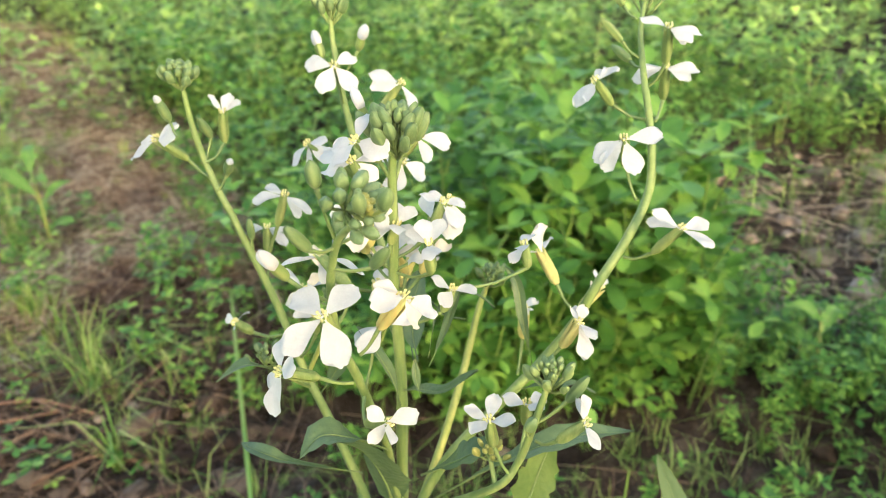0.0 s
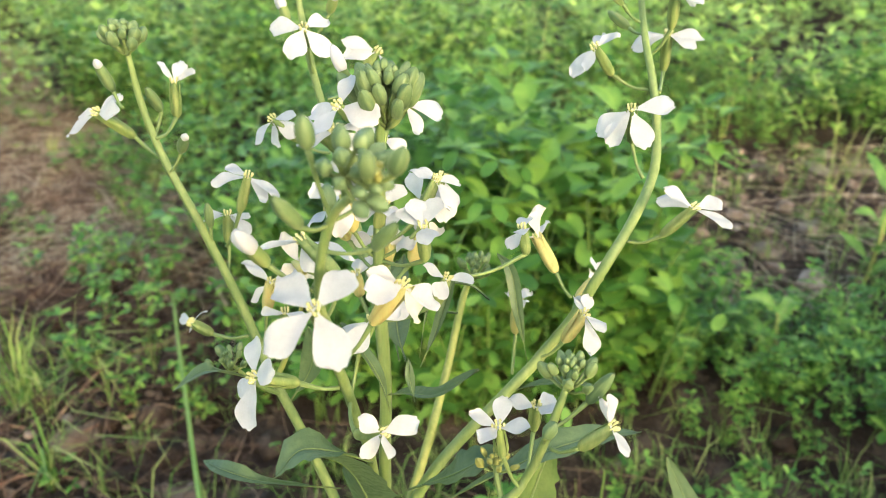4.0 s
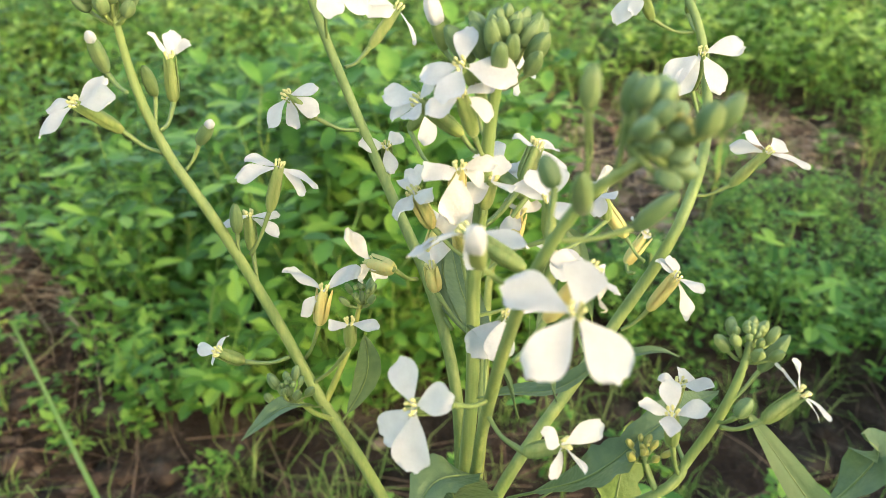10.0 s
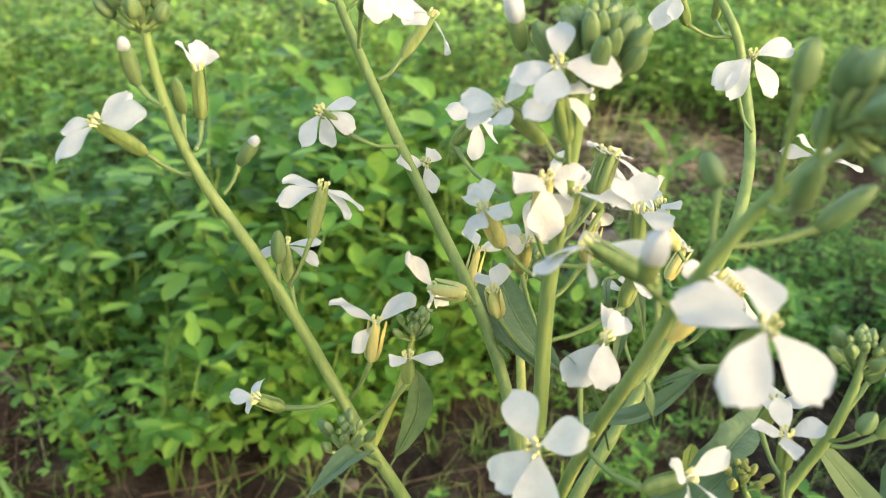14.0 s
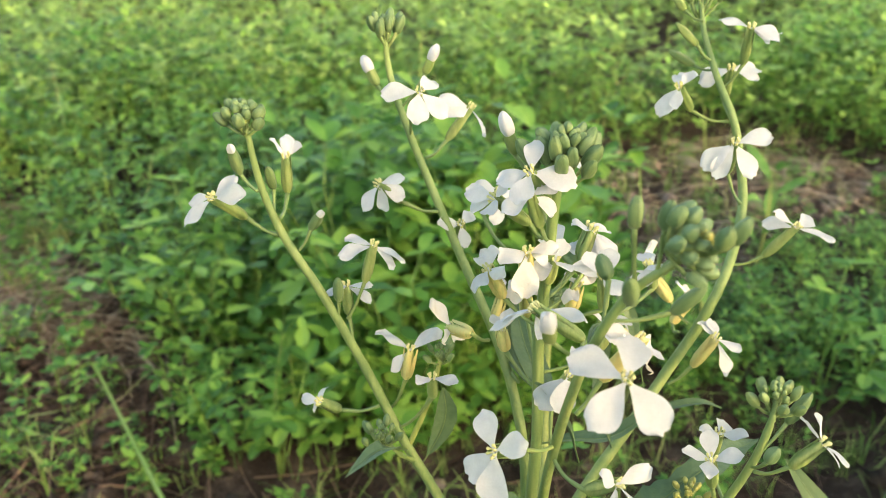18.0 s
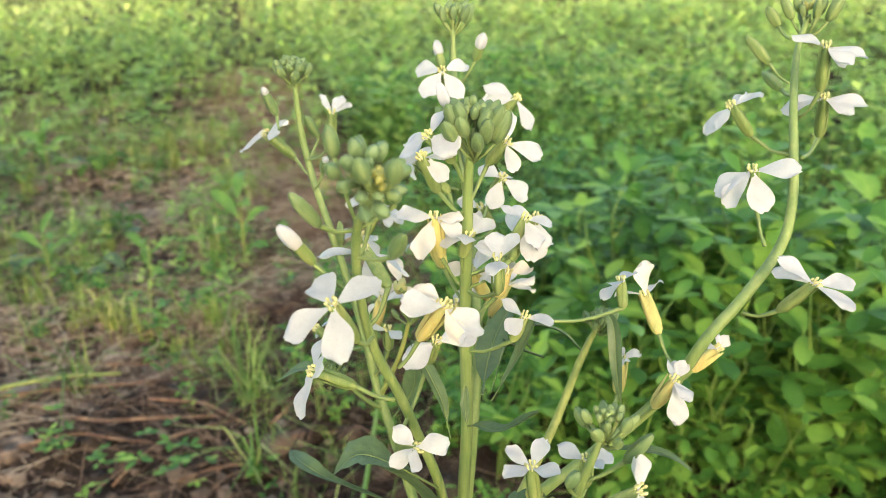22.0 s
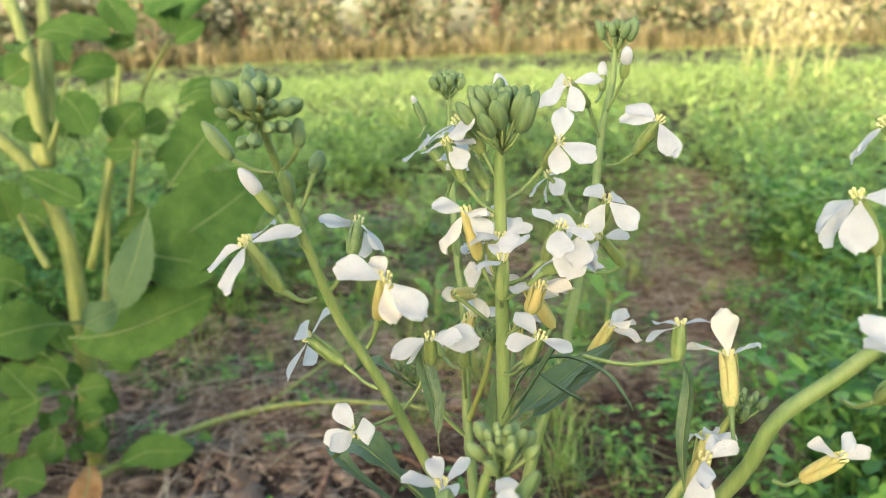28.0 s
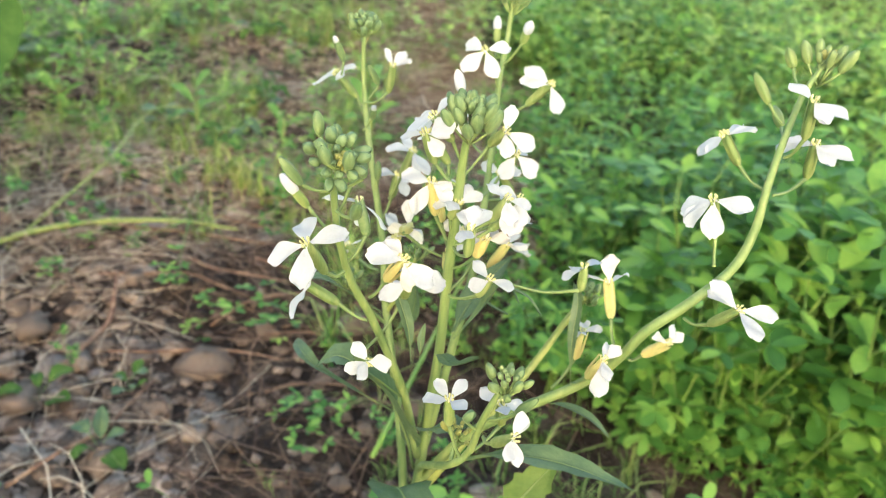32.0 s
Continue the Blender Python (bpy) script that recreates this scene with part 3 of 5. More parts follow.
def rough_lump(r, seg=14, rings=9):
    """A larger broken lump with flat facets and cracks."""
    cuts = r.normal(0, 1, (17, 3))
    cuts /= np.linalg.norm(cuts, axis=1)[:, None]
    deep = r.uniform(.55, .95, 17)
    v, f = [], []
    for i in range(rings + 1):
        t = math.pi * i / rings
        for j in range(seg):
            a = 6.2832 * j / seg
            d = np.array([math.sin(t) * math.cos(a), math.sin(t) * math.sin(a), math.cos(t)])
            reach = min([1.15] + [h / q for h, q in zip(deep, cuts @ d) if q > .05])
            v.append(d * (reach + r.normal(0, .05)) * np.array([1, .85, .62]))
    for i in range(rings):
        for j in range(seg):
            a, b = i * seg + j, i * seg + (j + 1) % seg
            f.append((a, a + seg, b + seg, b))
    return np.array(v), np.array(f)


clods = [clod(r0) for _ in range(12)]
xa, ya = scatter(0.25, 2.4, 6500, -50, 104)
xb, yb = scatter(0.25, 1.3, 3600, 15, 104)
x, y = np.concatenate([xa, xb]), np.concatenate([ya, yb])
keep = rng.uniform(0, 1, len(x)) < bare(x, y) * np.where((x > -.42) & (y < 1.1), .3, 1.0)
x, y = x[keep], y[keep]
size = np.minimum(0.0050 * rng.pareto(2.2, len(x)) + 0.004, 0.022)
pl = on_ground(x, y)
pl[:, 2] += size * 0.2
shaded = in_shade_zone(x, y)
sow("soil_clods", clods, pl[~shaded], size[~shaded], CLOD, "crumbly brown soil clods of many sizes", "soil")
sow("shaded_clods", clods, pl[shaded], size[shaded], SHADE_CLOD, "soil crumbs beside the crop, coloured dark for shade", "soil")
plates = [(v * np.array([1.3, 1.0, .40]), f) for v, f in clods]
xa, ya = scatter(0.35, 3.6, 9000, 12, 100)
xb, yb = rng.uniform(.25, 1.2, 900), rng.uniform(1.05, 1.9, 900)
xc, yc = rng.uniform(-3.2, -.62, 5200), rng.uniform(.60, 2.4, 5200)
x, y = np.concatenate([xa, xb, xc]), np.concatenate([ya, yb, yc])
keep = (rng.uniform(0, 1, len(x)) < bare(x, y) * (.55 + .45 * np.sin(5.3 * x + 1.1) * np.sin(4.7 * y + 2 * x))) & ~in_shade_zone(x, y)
x, y = x[keep], y[keep]
size = np.minimum(0.009 + 0.006 * rng.pareto(2.6, len(x)), 0.032)
pl = on_ground(x, y)
pl[:, 2] += size * 0.08
sow("soil_crust", plates, pl, size, CRUST, "pale flaking crust of dried soil", "soil")
lumps = [rough_lump(r0) for _ in range(10)]
xa, ya = scatter(0.28, 2.2, 420, -50, 104)
xb, yb = scatter(0.30, 1.1, 520, 30, 104)
x, y = np.concatenate([xa, xb]), np.concatenate([ya, yb])
keep = rng.uniform(0, 1, len(x)) < bare(x, y) - 0.2
x, y = x[keep], y[keep]
size = np.minimum(0.008 + 0.005 * rng.pareto(2.4, len(x)), 0.030)
pl = on_ground(x, y)
pl[:, 2] += size * 0.18
by_size = np.argsort(-size * (x < -.3) * (np.hypot(x, y) < 1.5))
lump_things = [(float(x[k]), float(y[k]), float(pl[k, 2]), float(size[k])) for k in by_size[:70]]
rest = by_size[70:]
sow("soil_lumps", lumps, pl[rest], size[rest], CLOD, "cracked hard lumps of dry brown soil", "soil")


def straw_bit(r):
    n = 4
    l, bend = r.uniform(.04, .26), r.normal(0, .35)
    wid = r.uniform(.0004, .0011)
    v, f = [], []
    lift = abs(r.normal(0, .014))
    for i in range(n):
        t = i / (n - 1)
        c = np.array([(t - .5) * l, bend * l * (t - .5) ** 2, .004 + lift * math.sin(3.1 * t) + r.normal(0, .0012)])
        for a in (0.5, 2.6, 4.7):
            v.append(c + np.array([0, math.cos(a), math.sin(a)]) * wid)
    for i in range(n - 1):
        for j in range(3):
            a, b = i * 3 + j, i * 3 + (j + 1) % 3
            f.append((a, b, b + 3, a + 3))
    return np.array(v), np.array(f)


straws = [straw_bit(r0) for _ in range(28)]
xa, ya = scatter(0.3, 1.7, 4200, 12, 104)
xb, yb = scatter(0.3, 3.4, 9000, -50, 104)
xc, yc = scatter(1.0, 3.6, 11000, 25, 92)
xd, yd = rng.uniform(0.2, 1.3, 1500), rng.uniform(1.0, 2.5, 1500)
ye = rng.uniform(.9, 2.9, 7000)
xe = np.interp(ye, [0.9, 1.4, 1.95, 2.5, 3.3], [-.6, -.92, -1.42, -2.0, -2.85]) + rng.normal(0, .17, 7000)
x, y = np.concatenate([xa, xb, xc, xd, xe]), np.concatenate([ya, yb, yc, yd, ye])
keep = rng.uniform(0, 1, len(x)) < bare(x, y) * (0.65 + 0.35 * np.sin(6 * x + 2) * np.sin(5 * y))
x, y = x[keep], y[keep]
pl = on_ground(x, y)
pl[:, 2] += rng.uniform(0.002, 0.012, len(x))
shaded = in_shade_zone(x, y)
sow("shaded_straw", straws, pl[shaded], rng.uniform(0.5, 1.25, int(shaded.sum())), SHADE_STRAW, "reddish straw beside the crop's edge, coloured dark for shade", "straw")
pl, x = pl[~shaded], x[~shaded]
sow("dry_straw", straws, pl, rng.uniform(0.5, 1.25, len(x)), STRAW, "brown dry straw and root bits lying on soil", "straw")

# ---- the flowering radish plant ----
FOOT = (-0.045, 0.212, -0.01)
radish = thing("radish_plant", FOOT, "tall branching radish plant with white four-petalled flowers", "plant")
LINES = {}


def branch(key, name, pts, radii, mat=STEM, label="", sides=10):
    line = smooth_line(pts, 6)
    LINES[key] = line
    return tube(name, line, [r * 0.82 for r in radii], mat, radish, sides, 0.045, label)


branch("c", "stem", [(-.045, .212, -.01), (-.0445, .2135, .2), (-.0435, .216, .36), (-.042, .219, .45), (-.0405, .220, .49), (-.0415, .221, .534), (-.040, .220, .567), (-.039, .219, .59), (-.037, .2185, .604)],
       [.0046, .0042, .0036, .0031, .0029, .0028, .0025, .0021, .0017], label="upright pale green main stem")
branch("a", "branch", [(-.0445, .2145, .32), (-.058, .222, .395), (-.076, .230, .445), (-.092, .2375, .479), (-.104, .246, .507), (-.1195, .252, .5425), (-.1325, .259, .566), (-.139, .2625, .587), (-.1415, .2640, .6095)],
       [.0030, .0028, .0026, .0024, .0023, .0021, .0019, .0017, .0012])
branch("b", "branch", [(-.0435, .217, .41), (-.0425, .227, .455), (-.044, .236, .485), (-.050, .253, .512), (-.062, .273, .542), (-.0725, .289, .5685), (-.081, .300, .592), (-.0865, .3105, .611), (-.088, .313, .628)],
       [.0028, .0026, .0026, .0025, .0023, .0021, .0019, .0017, .0012])
branch("d", "branch", [(-.0435, .215, .42), (-.0435, .205, .455), (-.0435, .198, .477), (-.045, .188, .502), (-.046, .177, .527), (-.047, .165, .551), (-.045, .156, .576), (-.039, .148, .598), (-.031, .1425, .609), (-.027, .140, .616)],
       [.0028, .0025, .0023, .0022, .0021, .0019, .0017, .0015, .0012, .0010])
branch("e", "branch", [(-.0425, .218, .40), (-.022, .226, .442), (.005, .239, .473), (.020, .2475, .4885), (.033, .2505, .509), (.0415, .2515, .529), (.052, .2625, .544), (.0605, .2775, .5585), (.0615, .2875, .574), (.059, .2945, .590), (.056, .308, .604), (.054, .322, .620), (.0555, .333, .632)],
       [.0030, .0029, .0028, .0028, .0027, .0026, .0025, .0024, .0022, .0020, .0018, .0015, .0011])
branch("f", "branch", [(-.0425, .2155, .41), (-.020, .190, .450), (.006, .172, .484), (.014, .1722, .4975), (.0185, .1697, .516), (.022, .1707, .530), (.024, .173, .537)],
       [.0024, .0021, .0019, .0018, .0017, .0015, .0011], STEM)
branch("g", "branch", [(-.0425, .220, .39), (-.030, .245, .425), (-.022, .275, .452), (-.016, .298, .480), (-.0105, .305, .496)],
       [.0028, .0026, .0024, .0021, .0012], STALK_PALE)
branch("al", "side_shoot", [(-.088, .235, .470), (-.094, .226, .482), (-.1015, .2184, .499)], [.0012, .0011, .0009])
branch("h", "side_shoot", [(-.091, .237, .474), (-.081, .239, .497), (-.0755, .2404, .517)], [.0015, .0013, .0010], STALK_PALE)
branch("f2", "side_shoot", [(.006, .172, .484), (.0035, .177, .4915), (.0033, .1789, .495)], [.0012, .0011, .0009])
rs = random.Random(5)


def stalk_foot(key, b):
    """The point of a stem a little below b."""
    goal = Vector(b) - Vector((0, 0, 0.011))
    return min(LINES[key], key=lambda q: (q - goal).length)


def petal_mesh(c, axis, way, length, width, crumple):
    """One spoon-shaped petal from the throat outwards."""
    side = way.cross(axis + Vector((0.08, -0.75, 0.30)) * 0.35)
    if side.length < 0.2:
        side = way.cross(Vector((0.3, -0.8, 0.5)))
    side.normalize()
    face = side.cross(way).normalized()
    rows, cols = 11, 8
    verts, faces = [], []
    wave, ph = rs.uniform(-1, 1), rs.uniform(0, 6)
    droop = rs.uniform(0.0, 0.14)
    for i in range(rows):
        s = i / (rows - 1)
        w = width * (0.14 + 0.86 * math.sin(min(1.0, max(0.0, s - 0.10) / 0.58) * math.pi / 2) ** 1.25) if s < 0.68 else width * math.sqrt(max(0.10, 1.0 - 0.80 * ((s - 0.68) / 0.32) ** 2.2))
        for j in range(cols + 1):
            u = 2 * j / cols - 1
            ragged = 0.018 * length * math.sin(5.3 * u + ph * 2) * max(0, s - 0.85) / 0.15
            edge = 1 + 0.05 * math.sin(8 * s + (3 if u > 0 else 0) + ph) * (abs(u) > 0.9)
            notch = ragged + (1 - abs(u)) * 0.06 * length * (s > 0.95) + abs(u) ** 2.2 * 0.12 * length * s ** 4
            cup = (u * u - 0.4) * 0.10 * w * s
            ripple = math.sin(7 * s + 2.5 * u + ph) * length * (0.024 + crumple * 0.09 + 0.022 * abs(u)) * s + wave * u * s * 0.05 * length
            p = c + way * (length * s - notch) + side * (u * w * 0.5 * edge) + face * (cup + ripple - droop * length * s * s + 0.10 * length * math.sin(math.pi * s) * 0.4)
            verts.append(p - c)
    n = cols + 1
    for i in range(rows - 1):
        for j in range(cols):
            faces.append((i * n + j, i * n + j + 1, (i + 1) * n + j + 1, (i + 1) * n + j))
    return verts, faces


def flower(key, c, b, n, petals, state=""):
    """A cross-shaped flower: throat c, foot of the calyx b, where its stalk meets the stem n; petals as (angle, rise, mm)."""
    c, b = Vector(c), Vector(b)
    axis, u, v = axes_of(c - b)
    h = (c - b).length
    n = Vector(n) if n else stalk_foot(key, b)
    if (n - b).length > 0.03:
        n = b + (n - b).normalized() * 0.03
    mid = (n + b) / 2 - Vector((0, 0, 0.0012)) + axis * -0.001
    old = state == "wilted"
    fl = tube("flower", smooth_line([n, mid, b], 4), [.00075, .0006, .0009], PEDICEL, radish, 6, 0, "faded white flower with a yellowed calyx" if old else "open white four-petalled flower")
    vs, fs = [], []
    fat = 1.18 if old else 1.0
    for q in range(4):
        a0 = q * math.pi / 2 + .4
        flare = rs.uniform(.0, .35) if old else rs.uniform(-.05, .14)
        first = len(vs)
        for r, (z, rad, wide) in enumerate(((-.02, .0009, .9), (.08, .0017, .95), (.30, .00215, .92), (.58, .0021, .88), (.82, .0019, .72), (1.0, .0018, .40), (1.10, .0017, .06))):
            out = rad * fat * (1 + flare * max(0, z - .45) * 2)
            for w in range(5):
                a = a0 + (w - 2) / 2 * wide * math.pi / 4
                keel = (1.10, 1.04, .95)[abs(w - 2)]
                vs.append((u * math.cos(a) + v * math.sin(a)) * out * keel + axis * (z * h))
        for r in range(6):
            for w in range(4):
                k = first + r * 5 + w
                fs.append((k, k + 1, k + 6, k + 5))
    core, cf = spun([(0, .0007), (h * .1, .0014), (h * .9, .0015), (h * 1.0, .0010)], 8)
    fs += [tuple(k + len(vs) for k in f) for f in cf]
    vs += [u * q.x + v * q.y + axis * q.z for q in core]
    part("calyx", mesh_of("calyx", vs, fs, CALYX_OLD if old else CALYX), fl, b)
    for az, el, mm in petals:
        a, e = radians(az), radians(el)
        way = (u * math.cos(a) + v * math.sin(a)) * math.cos(e) + axis * math.sin(e)
        length = mm / 1000 + 0.0009
        crumple = rs.uniform(.3, .9) if old else rs.uniform(0, .2)
        width = length * rs.uniform(.90, 1.10) * {"a": .46, "b": .54, "c": .62, "d": .60, "e": .50, "f": .54}[key] * (.92 if old else 1)
        vs, fs = petal_mesh(c, axis, way, length, width, crumple)
        part("petal", mesh_of("petal", vs, fs, PETAL_OLD if old and rs.random() < .6 else PETAL), fl, c)
    vs, fs = [], []
    for k in range(6):
        a = k * 1.047 + 0.3
        tip = (u * math.cos(a) + v * math.sin(a)) * (.0014 if k % 3 else .0018) + axis * (.0019 if k % 3 else .0012)
        foot = (u * math.cos(a) + v * math.sin(a)) * .0006 - axis * .001
        tv, tf = tube_data([foot, (foot + tip) / 2, tip - axis * .0004, tip + axis * .0002, tip + axis * .0007], [.00025, .00025, .00036, .00055, .00022], 6)
        fs += [tuple(i + len(vs) for i in f) for f in tf]
        vs += tv
    part("flower_centre", mesh_of("flower_centre", vs, fs, STAMEN), fl, c)
    return fl


def bud_mesh(name, length, r, mat):
    """A barrel-shaped bud of four ribbed sepals that close over a blunt tip."""
    vs, fs = spun([(0, r * .38), (length * .08, r * .72), (length * .25, r * .96), (length * .48, r), (length * .70, r * .90), (length * .86, r * .62), (length * .95, r * .38), (length, r * .14)], 16)
    out = []
    for q in vs:
        a = math.atan2(q.y, q.x)
        f = 1 - .20 * abs(math.cos(2 * a)) ** 6 + .05 * math.cos(8 * a)
        split = -.05 * length * abs(math.cos(2 * a)) ** 6 if q.z > length * .9 else 0
        out.append(Vector((q.x * f, q.y * f, q.z + split)))
    return mesh_of(name, out, fs, mat)


def aim(ob, d, roll=0.0):
    ob.rotation_mode = "QUATERNION"
    ob.rotation_quaternion = Vector(d).to_track_quat("Z", "Y") @ Euler((0, 0, roll)).to_quaternion()


def flower_bud(key, top, b, n, state="green"):
    """A single bud on its stalk, closed or just showing white."""
    top, b = Vector(top), Vector(b)
    d = top - b
    if d.length > .016:
        b = top - d.normalized() * .016
        d = top - b
    n = Vector(n) if n else stalk_foot(key, b)
    if (n - b).length > 0.03:
        n = b + (n - b).normalized() * 0.03
    ob = tube("flower_bud", smooth_line([n, (n + b) / 2 - Vector((0, 0, .001)), b], 4), [.0006, .00055, .0008], PEDICEL, radish, 6, 0,
              "bud with white petal tip" if state in ("white", "tip") else "closed green bud")
    h = d.length * (.72 if state == "white" else 1)
    s = part("bud_body", bud_mesh("bud_body", h * 1.02, .0021, CALYX if state == "white" or key == "e" else BUD), ob, b)
    aim(s, d)
    if state == "tip":
        w = part("petal_tip", bud_mesh("petal_tip", d.length * .34, .0015, PETAL), ob, b + d * .74)
        aim(w, d)
    if state == "white":
        w = part("petal_tip", bud_mesh("petal_tip", d.length * .62, .0024, PETAL), ob, b + d * .45)
        aim(w, d)
    return ob


def bud_cluster(core, r, count, size, key, axis=(0, 0, 1), mat=BUD, slim=.27, dome=75, rise=.5, heart=BUD_YELLOW, label="loose head of green buds, largest outside"):
    """Buds in a spiral round the tip of a stem: big stalked ones outside, tiny ones in the heart."""
    core = Vector(core)
    d, u, v = axes_of(axis)
    base = core - d * r * .9
    tip = LINES[key][-1]
    ob = tube("flower_head", [tip - d * .001, (tip + base) / 2 + d * .001, base + d * r * .8], [.0012, .0013, .0007], mat, radish, 7, 0, label)
    steps = (1.0, .86, .68, .50, .36)
    shapes = [bud_mesh("bud", size * k, size * slim * (.35 + .65 * k), heart if k < .4 else mat) for k in steps]
    for i in range(count):
        f = (i + .5) / count
        a = i * 2.39996 + rs.uniform(-.2, .2)
        tilt = radians(dome) * f ** .62
        way = d * math.cos(tilt) + (u * math.cos(a) + v * math.sin(a)) * math.sin(tilt)
        me = shapes[min(4, int((1 - f) * 5.2))]
        long = size * steps[min(4, int((1 - f) * 5.2))]
        foot = base + way * r * (.42 + .55 * f + rs.uniform(-.08, .22)) + d * r * (rise - (rise + .25) * f)
        bud = part("bud", me, ob, foot)
        aim(bud, way * .6 + d * .55 + Vector((rs.uniform(-.2, .2), rs.uniform(-.2, .2), rs.uniform(-.1, .1))), rs.uniform(0, 6))
        bud.scale = [rs.uniform(.85, 1.15)] * 3
        if f > .35:
            low = base - d * r * .5 * f
            vs, fs = tube_data([low - foot, (low - foot) * .5 + d * -.0008, way * long * .08], [.0006, .0005, .0006], 5)
            part("bud_stalk", mesh_of("bud_stalk", vs, fs, PEDICEL), ob, foot)
    return ob


flower("a", (-0.1559, 0.2601, 0.5827), (-0.1462, 0.2658, 0.5713), (-0.1344, 0.2605, 0.5654), [(130, 22, 10.5), (-177, 16, 14.6), (-2, -11, 11.2), (-60, -6, 15.5)])
flower("a", (-0.0989, 0.2583, 0.559), (-0.1032, 0.2561, 0.5448), (-0.1112, 0.2564, 0.5282), [(-52, -2, 11.9), (-6, -16, 14.2), (155, -14, 14.2), (139, -29, 11.7)])
flower("a", (-0.1107, 0.2612, 0.5402), (-0.1104, 0.2579, 0.529), None, [(-70, -7, 10.5), (83, -33, 11.7), (68, 0, 10.5), (-25, 18, 10.5)])
flower("a", (-0.0878, 0.2383, 0.5228), (-0.09, 0.2361, 0.5115), (-0.0957, 0.2451, 0.4907), [(-64, 24, 14.9), (148, 40, 14.3), (-36, -53, 10.8)], "wilted")
flower("a", (-0.1238, 0.2407, 0.5), (-0.1167, 0.2415, 0.4945), (-0.101, 0.2411, 0.4951), [(130, 30, 10.5), (140, -7, 10.5), (88, -7, 10.5)])
flower("b", (-0.0775, 0.2799, 0.6123), (-0.0798, 0.2916, 0.6029), None, [(76, -16, 14.7), (-51, -24, 12.9), (161, 19, 15.5), (-139, 0, 14.3)])
flower("b", (-0.0539, 0.3039, 0.5975), (-0.0642, 0.3022, 0.5846), (-0.0741, 0.2963, 0.5792), [(4, -12, 15.2), (34, -29, 14.7), (-173, -18, 15.5), (173, -24, 14.1)])
flower("b", (-0.0944, 0.2838, 0.5739), (-0.0857, 0.2852, 0.565), (-0.071, 0.2804, 0.5615), [(-163, 0, 12.8), (-145, -42, 11.1), (-54, -68, 11.5), (-26, -19, 10.5)])
flower("b", (-0.0613, 0.2827, 0.5536), (-0.0594, 0.2933, 0.5405), None, [(102, 35, 10.5), (-31, -27, 10.5), (-167, -1, 10.5)])
flower("c", (-0.0494, 0.2111, 0.6051), (-0.0426, 0.2154, 0.5961), None, [(23, 13, 10.6), (-70, -21, 14.1), (-159, 11, 12.7), (135, 11, 11.3)])
flower("c", (-0.0588, 0.2204, 0.5927), (-0.0471, 0.2203, 0.583), (-0.0435, 0.2158, 0.5793), [(133, 49, 10.5), (151, 19, 10.5), (-107, 13, 10.5), (-30, 22, 10.5)])
flower("c", (-0.0592, 0.2288, 0.5613), (-0.0536, 0.2285, 0.5497), None, [(96, 17, 10.5), (61, 23, 10.5), (-61, 8, 10.5), (-127, 0, 10.5)], "wilted")
flower("c", (-0.044, 0.234, 0.5466), (-0.0413, 0.2424, 0.5321), None, [(-22, 32, 13.9), (41, -18, 10.5), (132, 45, 10.5), (-53, -16, 10.5)], "wilted")
flower("c", (-0.024, 0.209, 0.5659), (-0.0231, 0.2077, 0.5545), None, [(-116, 28, 10.5), (-153, 52, 10.5), (136, 49, 10.9), (18, -2, 10.5)])
flower("c", (-0.0289, 0.242, 0.5596), (-0.0252, 0.2254, 0.5591), None, [(71, -19, 15.5), (90, -9, 10.5), (-15, 9, 11.4), (55, -39, 10.5)])
flower("c", (-0.0449, 0.2722, 0.5238), (-0.0501, 0.267, 0.5099), None, [(108, 37, 15.5), (155, 17, 12.9), (-115, 41, 10.5)], "wilted")
flower("c", (-0.0327, 0.237, 0.5977), (-0.0393, 0.237, 0.5895), None, [(-159, 19, 13.7), (159, -17, 10.5), (-24, 49, 11.0)])
flower("c", (-0.0475, 0.2721, 0.5721), (-0.0538, 0.2759, 0.5627), None, [(32, -8, 10.5), (-57, -25, 10.5), (-135, -14, 14.8), (142, -38, 13.1)])
flower("c", (-0.0492, 0.213, 0.5758), (-0.0489, 0.2168, 0.5598), None, [(125, 19, 12.7), (171, -41, 15.1), (-77, -37, 11.4), (-86, 10, 10.5)], "wilted")
flower("c", (-0.0502, 0.2075, 0.5986), (-0.046, 0.2099, 0.5869), None, [(173, 6, 10.4), (-38, -56, 10.5), (-9, -12, 9.5)])
flower("d", (-0.0545, 0.1766, 0.5769), (-0.0428, 0.1687, 0.5707), None, [(-113, 29, 15.5), (172, -24, 10.4), (84, -55, 15.5), (-125, 46, 10.5)])
flower("d", (-0.0253, 0.1705, 0.5672), (-0.0347, 0.1722, 0.5531), (-0.0423, 0.1716, 0.5411), [(60, 3, 14.4), (4, -7, 10.5), (-179, -32, 12.1), (-146, -14, 15.3)], "wilted")
flower("d", (-0.039, 0.1915, 0.5404), (-0.0433, 0.1939, 0.53), None, [(102, -13, 13.6), (-98, 5, 15.5), (69, -53, 14.6), (-110, 20, 10.5)])
flower("d", (-0.0416, 0.1383, 0.5795), (-0.0406, 0.1462, 0.5651), (-0.0418, 0.1565, 0.5602), [(58, -10, 15.5), (-20, -15, 14.7), (142, -6, 15.5), (-144, -15, 15.5)])
flower("d", (-0.0688, 0.1631, 0.5375), (-0.0584, 0.1702, 0.5305), (-0.0474, 0.1768, 0.5241), [(45, 8, 12.5), (-48, 5, 12.5), (150, -6, 15.0), (-158, -4, 15.5)])
